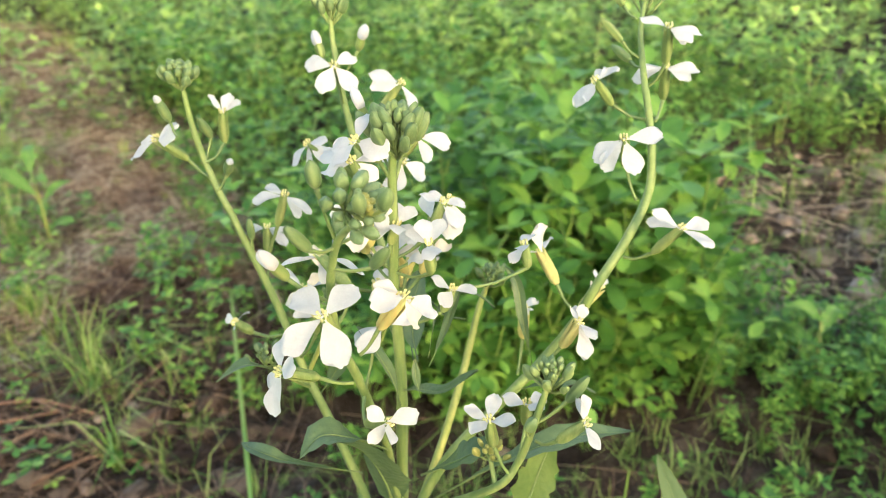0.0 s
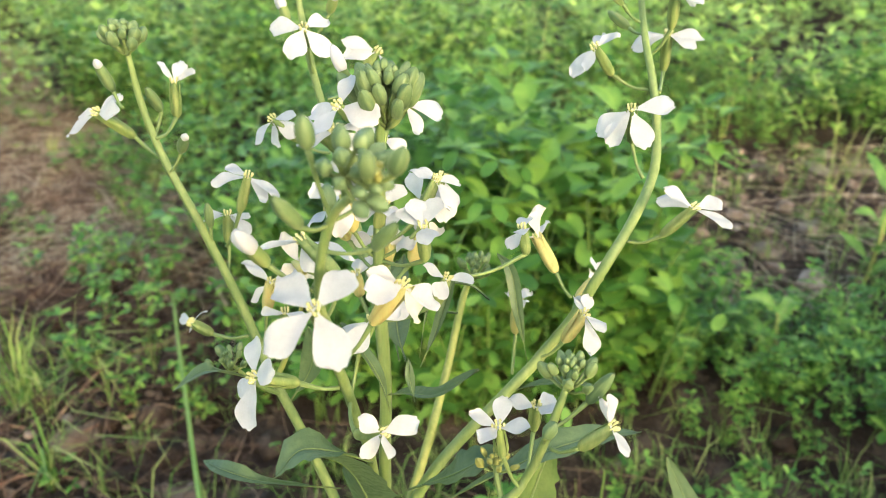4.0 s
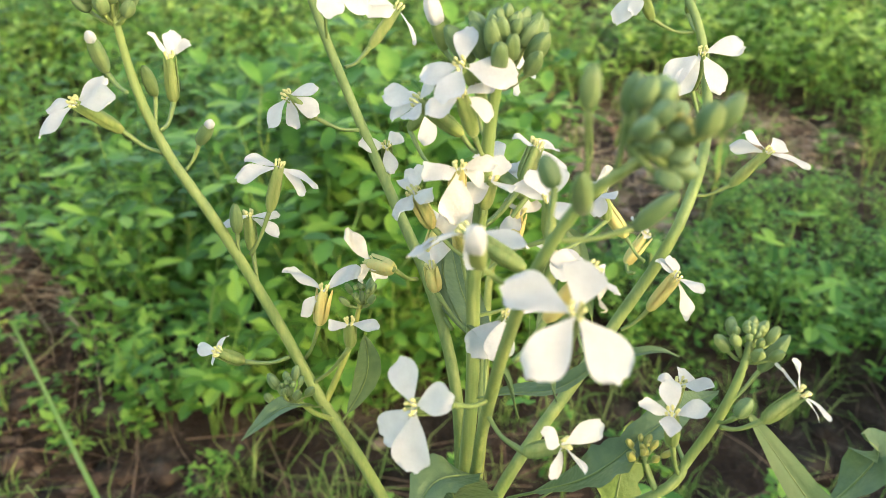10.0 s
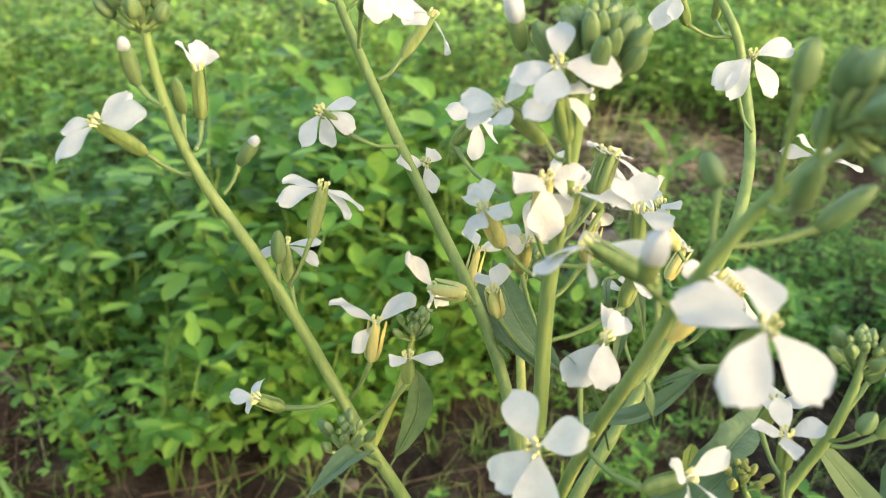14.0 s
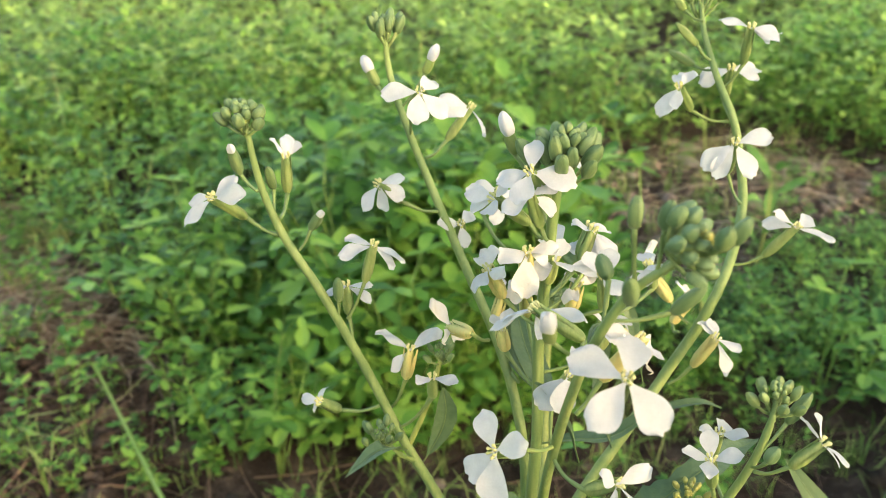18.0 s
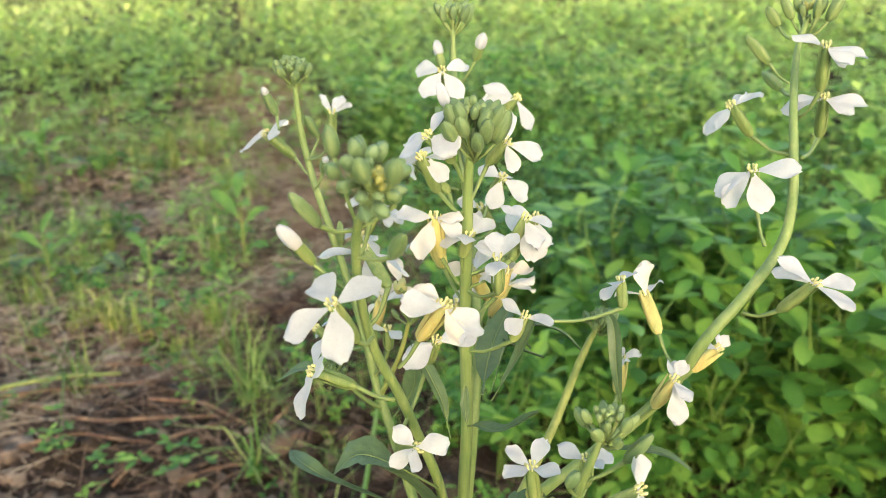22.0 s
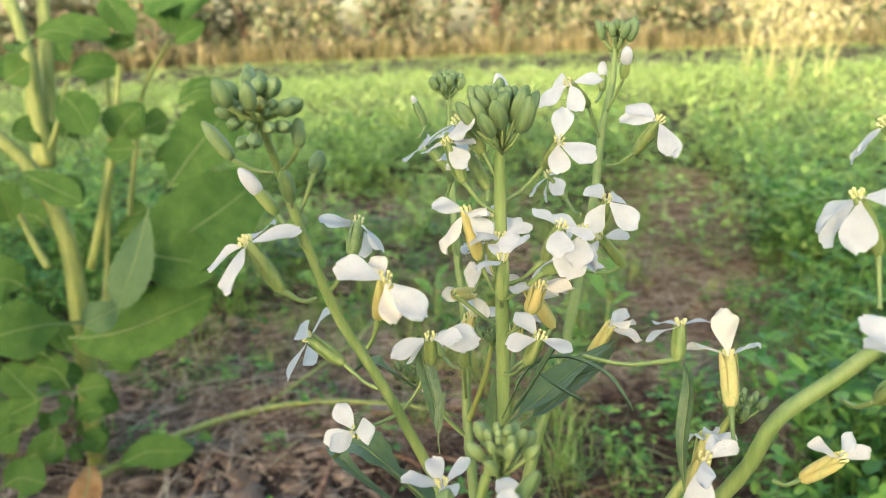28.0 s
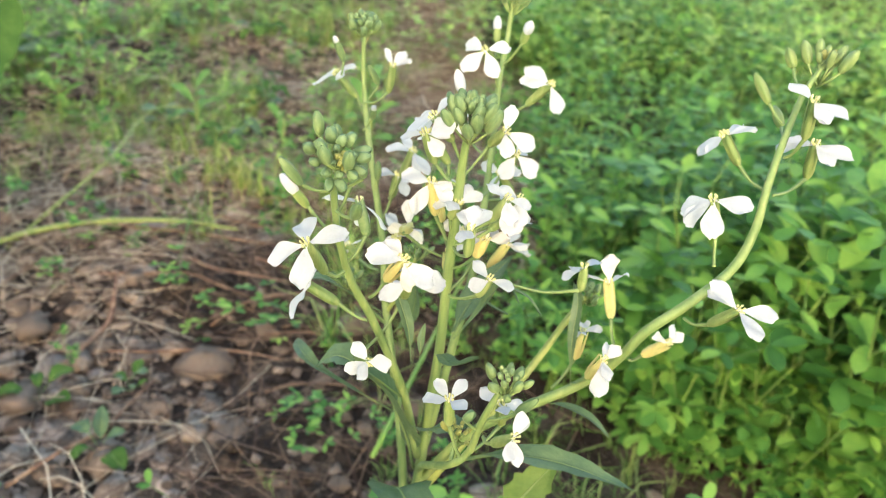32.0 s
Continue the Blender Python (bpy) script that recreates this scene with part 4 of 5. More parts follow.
flower("d", (-0.0312, 0.161, 0.5213), (-0.04, 0.1635, 0.5174), None, [(27, -11, 9.5), (-80, 72, 11.7), (99, -13, 9.5), (110, 33, 9.7)])
flower("e", (0.0474, 0.2682, 0.5882), (0.0501, 0.2751, 0.5729), (0.0552, 0.2692, 0.5605), [(124, -25, 15.5), (150, -37, 15.5), (-139, -32, 15.5), (-69, 2, 15.5)])
flower("e", (0.0727, 0.2551, 0.555), (0.0633, 0.258, 0.5415), (0.0517, 0.2632, 0.5356), [(9, -22, 13.7), (26, 8, 15.5), (-124, 23, 15.5), (162, 24, 15.5)])
flower("e", (0.0636, 0.3002, 0.6262), (0.0644, 0.3034, 0.6104), (0.0585, 0.3074, 0.5989), [(78, 14, 13.2), (-80, -6, 13.7), (-121, -9, 12.4), (-108, -31, 9.5)])
flower("e", (0.0663, 0.3168, 0.6047), (0.0671, 0.32, 0.5889), (0.062, 0.2958, 0.5868), [(112, -13, 15.4), (-73, -3, 15.5), (-113, -9, 12.7), (90, -12, 13.1)])
flower("e", (0.0353, 0.2988, 0.6031), (0.0432, 0.3024, 0.5916), (0.0579, 0.2955, 0.5877), [(170, -14, 14.5), (-157, -11, 9.9), (13, -12, 12.6), (48, -6, 10.5)])
flower("e", (0.0162, 0.2628, 0.5355), (0.0237, 0.2555, 0.5244), (0.0302, 0.25, 0.5162), [(-94, 23, 11.9), (-12, 44, 15.5), (90, 32, 9.8)], "wilted")
flower("e", (0.0336, 0.2328, 0.5196), (0.0277, 0.2358, 0.505), (0.0198, 0.239, 0.4943), [(-51, -2, 10.5), (-73, 9, 10.5), (162, 16, 10.5), (160, -30, 15.5)], "wilted")
flower("e", (0.0436, 0.279, 0.5091), (0.0355, 0.2749, 0.4996), (0.0337, 0.2636, 0.5024), [(-83, 31, 10.5), (-122, 35, 10.5), (29, 2, 10.5)], "wilted")
flower("e", (0.0094, 0.2621, 0.5049), (0.0094, 0.2606, 0.4903), (0.0085, 0.2445, 0.4808), [(-158, 3, 10.5), (150, 9, 10.5), (17, 25, 10.5)], "wilted")
flower("f", (0.0361, 0.1635, 0.5264), (0.0279, 0.1642, 0.5174), (0.02, 0.1706, 0.5103), [(-38, 34, 9.5), (-65, 3, 10.5), (117, 15, 9.5), (162, -4, 9.5)])
flower("f", (0.0035, 0.1693, 0.5183), (0.0052, 0.1688, 0.5076), None, [(-177, 34, 9.8), (88, 40, 9.8), (1, 17, 9.8), (-102, 24, 10.5)])
flower("f", (0.0156, 0.1878, 0.5119), (0.0156, 0.1901, 0.5002), None, [(106, 36, 10.5), (-41, -17, 10.5), (-137, 36, 10.5)])
flower("a", (-0.0803, 0.2296, 0.5151), (-0.0803, 0.2296, 0.5061), None, [(-45, 25, 10.5), (58, 11, 10.5)])
flower("b", (-0.0723, 0.2284, 0.5384), (-0.0672, 0.218, 0.5423), None, [(-18, 25, 13.1), (-99, -32, 10.5), (145, 35, 10.5)], "wilted")
flower("c", (-0.0383, 0.2183, 0.5686), (-0.0407, 0.217, 0.561), None, [(-94, 34, 10.5), (-150, 43, 10.5), (73, 14, 10.5), (5, -25, 10.5)])
flower("c", (-0.022, 0.2294, 0.5734), (-0.0265, 0.2267, 0.5625), None, [(118, -16, 11.6), (-171, 12, 10.5), (-1, 5, 10.5)])
flower("c", (0.0092, 0.2491, 0.5462), (0.0114, 0.2462, 0.5373), None, [(132, 18, 10.5), (-37, 4, 10.5), (-72, -24, 10.5)])
flower("c", (-0.027, 0.2253, 0.5534), (-0.0297, 0.2233, 0.5445), None, [(-128, 5, 10.5), (-167, 22, 10.5), (19, -18, 10.5)], "wilted")
flower("c", (-0.0168, 0.217, 0.5416), (-0.0203, 0.2151, 0.5327), None, [(-6, 16, 10.5), (180, 14, 10.5), (51, -19, 10.5)])
flower("c", (-0.0527, 0.235, 0.5304), (-0.0513, 0.2331, 0.5227), None, [(143, 22, 10.5), (96, 32, 10.5)], "wilted")
flower("c", (-0.0206, 0.237, 0.5711), (-0.0245, 0.2343, 0.5608), None, [(107, -58, 15.5), (119, -39, 11.8), (5, 4, 10.5)])
flower("a", (-0.1297, 0.2737, 0.5911), (-0.1303, 0.2724, 0.5778), (-0.1324, 0.2564, 0.5745), [(-66, 59, 9.5), (176, 49, 10.5), (148, 26, 10.2), (173, 38, 10.5)])
flower_bud("a", (-0.1168, 0.2479, 0.5795), (-0.1215, 0.2517, 0.5712), (-0.1265, 0.2509, 0.5633), "tip")
flower_bud("a", (-0.1453, 0.248, 0.6062), (-0.1439, 0.253, 0.594), (-0.1379, 0.2459, 0.5901), "tip")
flower_bud("a", (-0.1356, 0.2618, 0.5927), (-0.135, 0.2697, 0.581), None)
flower_bud("a", (-0.1132, 0.249, 0.5515), (-0.1138, 0.25, 0.5405), None)
flower_bud("b", (-0.0971, 0.3147, 0.6182), (-0.0921, 0.31, 0.6071), (-0.0862, 0.3011, 0.6034), "white")
flower_bud("b", (-0.0679, 0.3007, 0.6247), (-0.0727, 0.3031, 0.6131), None, "white")
flower_bud("c", (-0.0548, 0.2301, 0.6181), (-0.05, 0.2322, 0.6031), None, "white")
flower_bud("d", (-0.0607, 0.1441, 0.596), (-0.057, 0.1525, 0.5826), None, "white")
flower_bud("d", (-0.0466, 0.1314, 0.612), (-0.0429, 0.1372, 0.6021), (-0.0396, 0.1466, 0.5978))
flower_bud("e", (0.0405, 0.3299, 0.6362), (0.0459, 0.3274, 0.6294), (0.0514, 0.319, 0.6258))
flower_bud("e", (0.0358, 0.3118, 0.6273), (0.0455, 0.3095, 0.6179), (0.0533, 0.3115, 0.6107))
flower_bud("e", (0.0424, 0.3306, 0.6109), (0.0506, 0.3206, 0.6062), None)
flower_bud("f", (0.0368, 0.1747, 0.5377), (0.03, 0.1738, 0.5269), None)
flower_bud("f", (0.02, 0.1614, 0.529), (0.0171, 0.1612, 0.5233), None)
flower_bud("d", (-0.0297, 0.1507, 0.6125), (-0.0284, 0.1502, 0.6055), None)
flower_bud("d", (-0.0428, 0.1618, 0.6018), (-0.0410, 0.1583, 0.5962), None)
flower_bud("d", (-0.0421, 0.1430, 0.6262), (-0.0416, 0.1439, 0.6180), (-0.0385, 0.1470, 0.6000))
flower_bud("d", (-0.0338, 0.1432, 0.6245), (-0.0342, 0.1441, 0.6168), (-0.0345, 0.1448, 0.6045))
flower_bud("d", (-0.0190, 0.1350, 0.6228), (-0.0214, 0.1366, 0.6160), (-0.0275, 0.1402, 0.6130))
flower_bud("d", (-0.0260, 0.1300, 0.6235), (-0.0262, 0.1330, 0.6168), (-0.0275, 0.1402, 0.6130))
flower_bud("d", (-0.0223, 0.1431, 0.6010), (-0.0283, 0.1468, 0.5922), None)
bud_cluster((-.1420, .2640, .6130), .0062, 17, .0070, "a", slim=.33, rise=.7, heart=BUD)
bud_cluster((-.0875, .3132, .6315), .0070, 15, .0085, "b", slim=.25, dome=58, heart=BUD)
bud_cluster((-.0366, .2185, .6085), .0092, 30, .0108, "c", slim=.24, rise=1.0, dome=64, heart=BUD)
bud_cluster((-.0262, .1390, .6160), .0066, 25, .0060, "d", axis=(.84, -.36, .42), rise=.35, dome=88, slim=.33, mat=BUD_DARK)
bud_cluster((.0560, .3336, .6345), .0085, 13, .0105, "e", mat=BUD_GREY, slim=.20, dome=55, rise=.6, label="loose cluster of slim grey-green buds")
bud_cluster((.0242, .1735, .5395), .0064, 18, .0064, "f", dome=72, rise=.7, mat=BUD_GREY, heart=BUD_GREY)
bud_cluster((-.0103, .3053, .4990), .0070, 18, .0066, "g", heart=BUD)
bud_cluster((-.1015, .2184, .5020), .0062, 13, .0058, "al", heart=BUD)
bud_cluster((.0033, .1789, .4973), .0048, 12, .0048, "f2", mat=BUD_YELLOW)
bud_cluster((-.0751, .2404, .5205), .0050, 11, .0052, "h", heart=BUD)


def leaf(parent, pts, width, mat=LEAF, teeth=0.12, cup=0.25, name="leaf", label="", rows=16, face=(0, 0, 1), stalk=0.15, shape=0.9, power=.75):
    """A leaf blade along a line of points, with a raised rib, a toothed wavy edge and a short stalk."""
    line = smooth_line(pts, max(3, rows // (len(pts) - 1)))
    o = line[0]
    n = len(line)
    verts, faces = [], []
    cols = 8
    ph = rs.uniform(0, 6)
    for i, c in enumerate(line):
        s = i / (n - 1)
        d = (line[min(i + 1, n - 1)] - line[max(i - 1, 0)]).normalized()
        side = d.cross(Vector(face))
        if side.length < .1:
            side = d.cross(Vector((0, 1, 0)))
        side.normalize()
        up = side.cross(d).normalized()
        t = max(0.0, (s - stalk) / (1 - stalk))
        w = width * (.06 + (math.sin(math.pi * min(1, t ** shape)) ** power if t > 0 else 0)) * .5
        for j in range(cols + 1):
            q = 2 * j / cols - 1
            edge = 1 + teeth * math.sin(i * 2.3 + (q > 0) * 1.1) * (abs(q) > .95)
            wave = .06 * width * math.sin(9 * s + 2 * q + ph) * abs(q) * (t > 0)
            verts.append(c - o + side * (q * w * edge) + up * (cup * w * abs(q) + wave - (.0006 if j == cols // 2 else 0)))
    m = cols + 1
    for i in range(n - 1):
        for j in range(cols):
            faces.append((i * m + j, i * m + j + 1, (i + 1) * m + j + 1, (i + 1) * m + j))
    ob = part(name, mesh_of(name, verts, faces, mat), parent, o, label)
    thick = width * (.021 if mat == BIGLEAF else .035)
    rib = tube_data([q - o - Vector((0, 0, .0004)) for q in line], [thick, thick * .7, thick * .22], 6)
    part("midrib", mesh_of("midrib", *rib, PEDICEL), ob, o)
    return ob


leaf(radish, [(-.042, .196, .474), (-.052, .180, .494), (-.062, .174, .499), (-.069, .168, .492)], .013, label="small dark bluish-green stem leaf")
leaf(radish, [(-.0405, .219, .487), (-.030, .209, .497), (-.018, .200, .505), (-.004, .197, .519)], .0085, teeth=.03, label="narrow lance-shaped stem leaf")
leaf(radish, [(-.030, .205, .452), (-.016, .184, .480), (-.006, .181, .490), (.004, .184, .496)], .015)
leaf(radish, [(-.060, .214, .44), (-.076, .180, .477), (-.089, .177, .484), (-.102, .186, .479)], .007, teeth=.04)
leaf(radish, [(-.091, .233, .478), (-.098, .206, .504), (-.104, .201, .5075), (-.115, .198, .500)], .0065, teeth=.03, label="thin curling stem leaf")
leaf(radish, [(0.0789, 0.1555, 0.3446), (0.0962, 0.1798, 0.4232), (0.0862, 0.1987, 0.4376), (0.0791, 0.2122, 0.4479), (0.0721, 0.2257, 0.4581)], .0118, teeth=.02, stalk=.05, cup=.1, face=(.1, -1, .35), mat=STRAP, label="long strap-like grey-green leaf")
leaf(radish, [(-.03, .215, .30), (.10, .225, .37), (.143, .228, .415), (.139, .235, .427)], .024, stalk=.5)
leaf(radish, [(-.087, .237, .462), (-.077, .240, .478), (-.074, .240, .490), (-.075, .240, .502)], .0090, teeth=.03, face=(0, -1, .2))
leaf(radish, [(-0.0317, 0.2153, 0.5067), (-0.0371, 0.232, 0.5086), (-0.0397, 0.2487, 0.5136), (-0.0395, 0.2705, 0.5207)], .011, teeth=.03)
leaf(radish, [(-0.0352, 0.2221, 0.5016), (-0.0407, 0.2423, 0.5037), (-0.0431, 0.2595, 0.509), (-0.0425, 0.2729, 0.5159)], .010, teeth=.03)
leaf(radish, [(-0.0258, 0.2088, 0.5135), (-0.0235, 0.2178, 0.5293), (-0.0184, 0.229, 0.5322), (-0.0097, 0.2387, 0.5267), (-0.0018, 0.2404, 0.5193)], .0022, teeth=.02, label="thin curling stem leaf")
leaf(radish, [(-0.0253, 0.2078, 0.5105), (-0.0202, 0.2141, 0.5223), (-0.0168, 0.2189, 0.5331), (-0.0138, 0.2234, 0.5413)], .0045, teeth=.02, label="narrow pointed stem leaf")
leaf(radish, [(-0.0255, 0.2193, 0.5299), (-0.0186, 0.2248, 0.5235), (-0.0136, 0.232, 0.518)], .0022, teeth=.02)
leaf(radish, [(-0.043, 0.2504, 0.5084), (-0.041, 0.2635, 0.5109), (-0.0383, 0.2718, 0.502), (-0.0332, 0.2745, 0.4933)], .0022, teeth=.02)
leaf(radish, [(-0.0333, 0.19, 0.5038), (-0.0374, 0.1914, 0.5181), (-0.0446, 0.1917, 0.5317), (-0.0496, 0.1932, 0.5377)], .0060, teeth=.05)
leaf(radish, [(-0.0242, 0.1842, 0.5138), (-0.0261, 0.1865, 0.5213), (-0.0269, 0.1891, 0.5278)], .0030, teeth=.03)
leaf(radish, [(-.045, .215, .41), (-.047, .206, .444), (-.052, .196, .471), (-.058, .178, .494)], .026)
leaf(radish, [(-.03, .22, .42), (.01, .205, .468), (.035, .215, .474), (.062, .233, .464)], .012)
leaf(radish, [(-.045, .213, .36), (-.035, .190, .42), (-.02, .178, .438), (.01, .165, .425)], .026)
leaf(radish, [(.015, .250, .482), (.010, .252, .505), (.006, .258, .522), (.0, .262, .528)], .0050, teeth=.02, label="thin curling stem leaf", face=(0, -1, .2))
leaf(radish, [(.006, .240, .474), (.020, .238, .482), (.034, .236, .485), (.044, .236, .481)], .0045, teeth=.02)

leaf(radish, [(0.0124, 0.2066, 0.4174), (0.0170, 0.2148, 0.4324), (0.0213, 0.2219, 0.4455), (0.0261, 0.2284, 0.4577)], .017, teeth=.16, cup=.2, face=(.1, -1, .3), mat=PALE_LEAF, stalk=.05, label="pale toothed yellow-green leaf")

# ---- the big leafy plant beside the furrow ----
big = thing("leafy_plant", (-1.09, .157, -.03), "tall leafy plant with pale ribbed stalks and broad round leaves", "plant")


def big_stalk(pts, radii, mat=STALK_PALE):
    return tube("stalk", smooth_line(pts, 6), radii, mat, big, 10, .04)


def round_leaf(pts, width, label="", mat=BIGLEAF, stalk=.22, power=.75):
    return leaf(big, pts, width * .9, mat=mat, teeth=.05, cup=.12, label=label, face=(.85, -.2, .45), stalk=stalk, shape=1.15, rows=24, power=power)


big_stalk([(-1.096, 0.156, -0.09), (-1.086, 0.157, -0.047), (-1.071, 0.16, 0.101), (-1.069, 0.165, 0.215), (-1.08, 0.168, 0.329), (-1.095, 0.161, 0.397), (-1.121, 0.137, 0.47), (-1.143, 0.105, 0.517), (-1.156, 0.072, 0.568)], [.017, .017, .0165, .015, .0135, .012, .011, .010, .009])
big_stalk([(-1.063, 0.191, 0.32), (-1.061, 0.219, 0.403), (-1.06, 0.24, 0.477), (-1.073, 0.258, 0.549), (-1.084, 0.275, 0.613)], [.007, .0065, .006, .005, .004])
big_stalk([(-1.097, 0.158, 0.474), (-1.109, 0.158, 0.547), (-1.118, 0.161, 0.619), (-1.131, 0.154, 0.682), (-1.143, 0.148, 0.744)], [.011, .0105, .0095, .0085, .007])
big_stalk([(-1.101, 0.156, 0.482), (-1.125, 0.175, 0.553), (-1.142, 0.186, 0.625), (-1.16, 0.194, 0.698), (-1.177, 0.202, 0.762)], [.010, .0095, .0085, .008, .006])
big_stalk([(-1.066, 0.188, 0.21), (-1.101, 0.213, 0.288), (-1.128, 0.249, 0.477), (-1.137, 0.26, 0.562), (-1.154, 0.27, 0.634)], [.005, .0045, .004, .0035, .003])
big_stalk([(-1.057, 0.202, 0.209), (-1.084, 0.231, 0.27), (-1.105, 0.278, 0.458), (-1.111, 0.306, 0.569), (-1.096, 0.354, 0.647)], [.005, .0045, .004, .0035, .003])
big_stalk([(-1.042, 0.134, 0.336), (-1.064, 0.121, 0.376), (-1.081, 0.112, 0.412)], [.006, .005, .004])
big_stalk([(-1.078, 0.164, 0.5), (-1.081, 0.188, 0.555), (-1.086, 0.2, 0.593)], [.004, .0035, .003])
round_leaf([(-0.895, 0.218, 0.335), (-0.852, 0.243, 0.364), (-0.843, 0.276, 0.394), (-0.855, 0.334, 0.42), (-0.883, 0.405, 0.452)], 0.122, "broad rounded grey-green leaf", power=.52)
round_leaf([(-0.845, 0.236, 0.384), (-0.828, 0.262, 0.377), (-0.812, 0.318, 0.361)], 0.080, stalk=.05, power=.5)
round_leaf([(-0.955, 0.295, 0.445), (-0.972, 0.341, 0.49), (-0.978, 0.373, 0.519), (-0.993, 0.405, 0.548)], 0.100, stalk=.05, power=.5)
round_leaf([(-0.945, 0.140, 0.260), (-0.917, 0.164, 0.264), (-0.883, 0.207, 0.275), (-0.858, 0.258, 0.295), (-0.841, 0.314, 0.316)], 0.092, stalk=.12, power=.55)
round_leaf([(-0.85, 0.251, 0.444), (-0.813, 0.225, 0.399), (-0.796, 0.205, 0.365), (-0.789, 0.189, 0.335)], 0.050, "paler leaf seen from its dull underside", mat=PALE_BROAD, stalk=.1, power=.6)
round_leaf([(-0.850, 0.200, 0.320), (-0.838, 0.174, 0.315), (-0.838, 0.152, 0.308)], 0.045, mat=PALE_BROAD, stalk=.05)
round_leaf([(-1.043, 0.337, 0.546), (-1.036, 0.371, 0.572), (-1.027, 0.436, 0.563)], 0.040, stalk=.1)
round_leaf([(-0.957, 0.138, 0.062), (-0.930, 0.133, 0.052), (-0.908, 0.117, 0.026), (-0.903, 0.105, 0.014)], 0.045, "withered tan leaf at the stalk's foot", mat=DRY_LEAF, stalk=.05)
round_leaf([(-0.859, 0.257, 0.376), (-0.869, 0.228, 0.352), (-0.878, 0.199, 0.325)], 0.045)
round_leaf([(-1.0, 0.162, 0.26), (-0.972, 0.118, 0.275), (-0.958, 0.083, 0.28), (-0.96, 0.037, 0.275)], 0.085)
round_leaf([(-1.05, 0.103, 0.487), (-1.004, 0.132, 0.473), (-0.968, 0.16, 0.456), (-0.927, 0.182, 0.444)], 0.045)
round_leaf([(-1.02, 0.150, 0.025), (-0.968, 0.181, 0.043), (-0.958, 0.216, 0.055), (-0.945, 0.245, 0.052), (-0.932, 0.280, 0.050)], 0.055, "round low leaf near the soil")
round_leaf([(-1.109, 0.201, 0.664), (-1.089, 0.236, 0.667), (-1.067, 0.265, 0.652)], 0.045)
round_leaf([(-1.121, 0.267, 0.638), (-1.09, 0.283, 0.647), (-1.068, 0.299, 0.646)], 0.035)
round_leaf([(-1.087, 0.266, 0.717), (-1.07, 0.278, 0.689), (-1.051, 0.293, 0.656)], 0.045)
round_leaf([(-1.04, 0.339, 0.635), (-1.012, 0.355, 0.651), (-1.0, 0.384, 0.668)], 0.035)
round_leaf([(-1.04, 0.342, 0.713), (-1.029, 0.343, 0.682), (-1.021, 0.34, 0.654)], 0.035)
round_leaf([(-1.062, 0.297, 0.699), (-1.02, 0.328, 0.701), (-0.962, 0.365, 0.705)], 0.055)
round_leaf([(-1.091, 0.185, 0.578), (-1.052, 0.201, 0.563), (-1.006, 0.214, 0.522)], 0.060)
round_leaf([(-1.054, 0.245, 0.502), (-1.03, 0.26, 0.531), (-1.021, 0.289, 0.558)], 0.050)
round_leaf([(-0.997, 0.338, 0.575), (-0.926, 0.36, 0.586), (-0.848, 0.383, 0.576)], 0.020)
round_leaf([(-1.046, 0.167, 0.147), (-1.024, 0.137, 0.174), (-1.004, 0.108, 0.171)], 0.050)
round_leaf([(-1.043, 0.176, 0.155), (-1.012, 0.204, 0.187), (-0.965, 0.224, 0.19)], 0.050)
round_leaf([(-1.007, 0.074, 0.118), (-1.024, 0.056, 0.134), (-1.042, 0.019, 0.12)], 0.050)
round_leaf([(-1.006, 0.094, 0.148), (-1.024, 0.077, 0.173), (-1.048, 0.055, 0.205)], 0.050)
round_leaf([(-1.077, 0.115, 0.592), (-1.07, 0.134, 0.606), (-1.061, 0.157, 0.62)], 0.050)
round_leaf([(-1.026, 0.107, 0.312), (-1.024, 0.083, 0.334), (-1.032, 0.048, 0.331)], 0.070)
round_leaf([(-1.056, 0.101, 0.389), (-1.048, 0.097, 0.432), (-1.051, 0.089, 0.465)], 0.050)
round_leaf([(-1.004, 0.05, 0.064), (-0.992, 0.082, 0.086), (-0.977, 0.111, 0.092)], 0.050)
round_leaf([(-0.96, 0.018, 0.054), (-0.948, 0.049, 0.075), (-0.926, 0.08, 0.066)], 0.060)

round_leaf([(-1.123, 0.264, 0.640), (-1.144, 0.243, 0.664), (-1.171, 0.208, 0.682)], 0.045)
round_leaf([(-1.129, 0.306, 0.660), (-1.147, 0.290, 0.687), (-1.160, 0.285, 0.717)], 0.050)
round_leaf([(-1.067, 0.300, 0.646), (-1.077, 0.283, 0.645), (-1.092, 0.260, 0.649)], 0.030)
round_leaf([(-1.060, 0.339, 0.657), (-1.063, 0.352, 0.691), (-1.069, 0.363, 0.731)], 0.042)
round_leaf([(-1.078, 0.346, 0.653), (-1.064, 0.373, 0.660), (-1.057, 0.391, 0.672)], 0.035)
round_leaf([(-1.173, 0.309, 0.690), (-1.144, 0.362, 0.699), (-1.107, 0.435, 0.721)], 0.075)
round_leaf([(-1.218, 0.194, 0.501), (-1.214, 0.214, 0.526), (-1.211, 0.235, 0.556)], 0.070)
round_leaf([(-1.217, 0.224, 0.479), (-1.240, 0.208, 0.520), (-1.263, 0.197, 0.570)], 0.060)
round_leaf([(-1.031, 0.240, 0.497), (-1.030, 0.255, 0.524), (-1.026, 0.278, 0.554)], 0.065)
round_leaf([(-0.997, 0.277, 0.500), (-1.009, 0.256, 0.499), (-1.026, 0.228, 0.497)], 0.040)
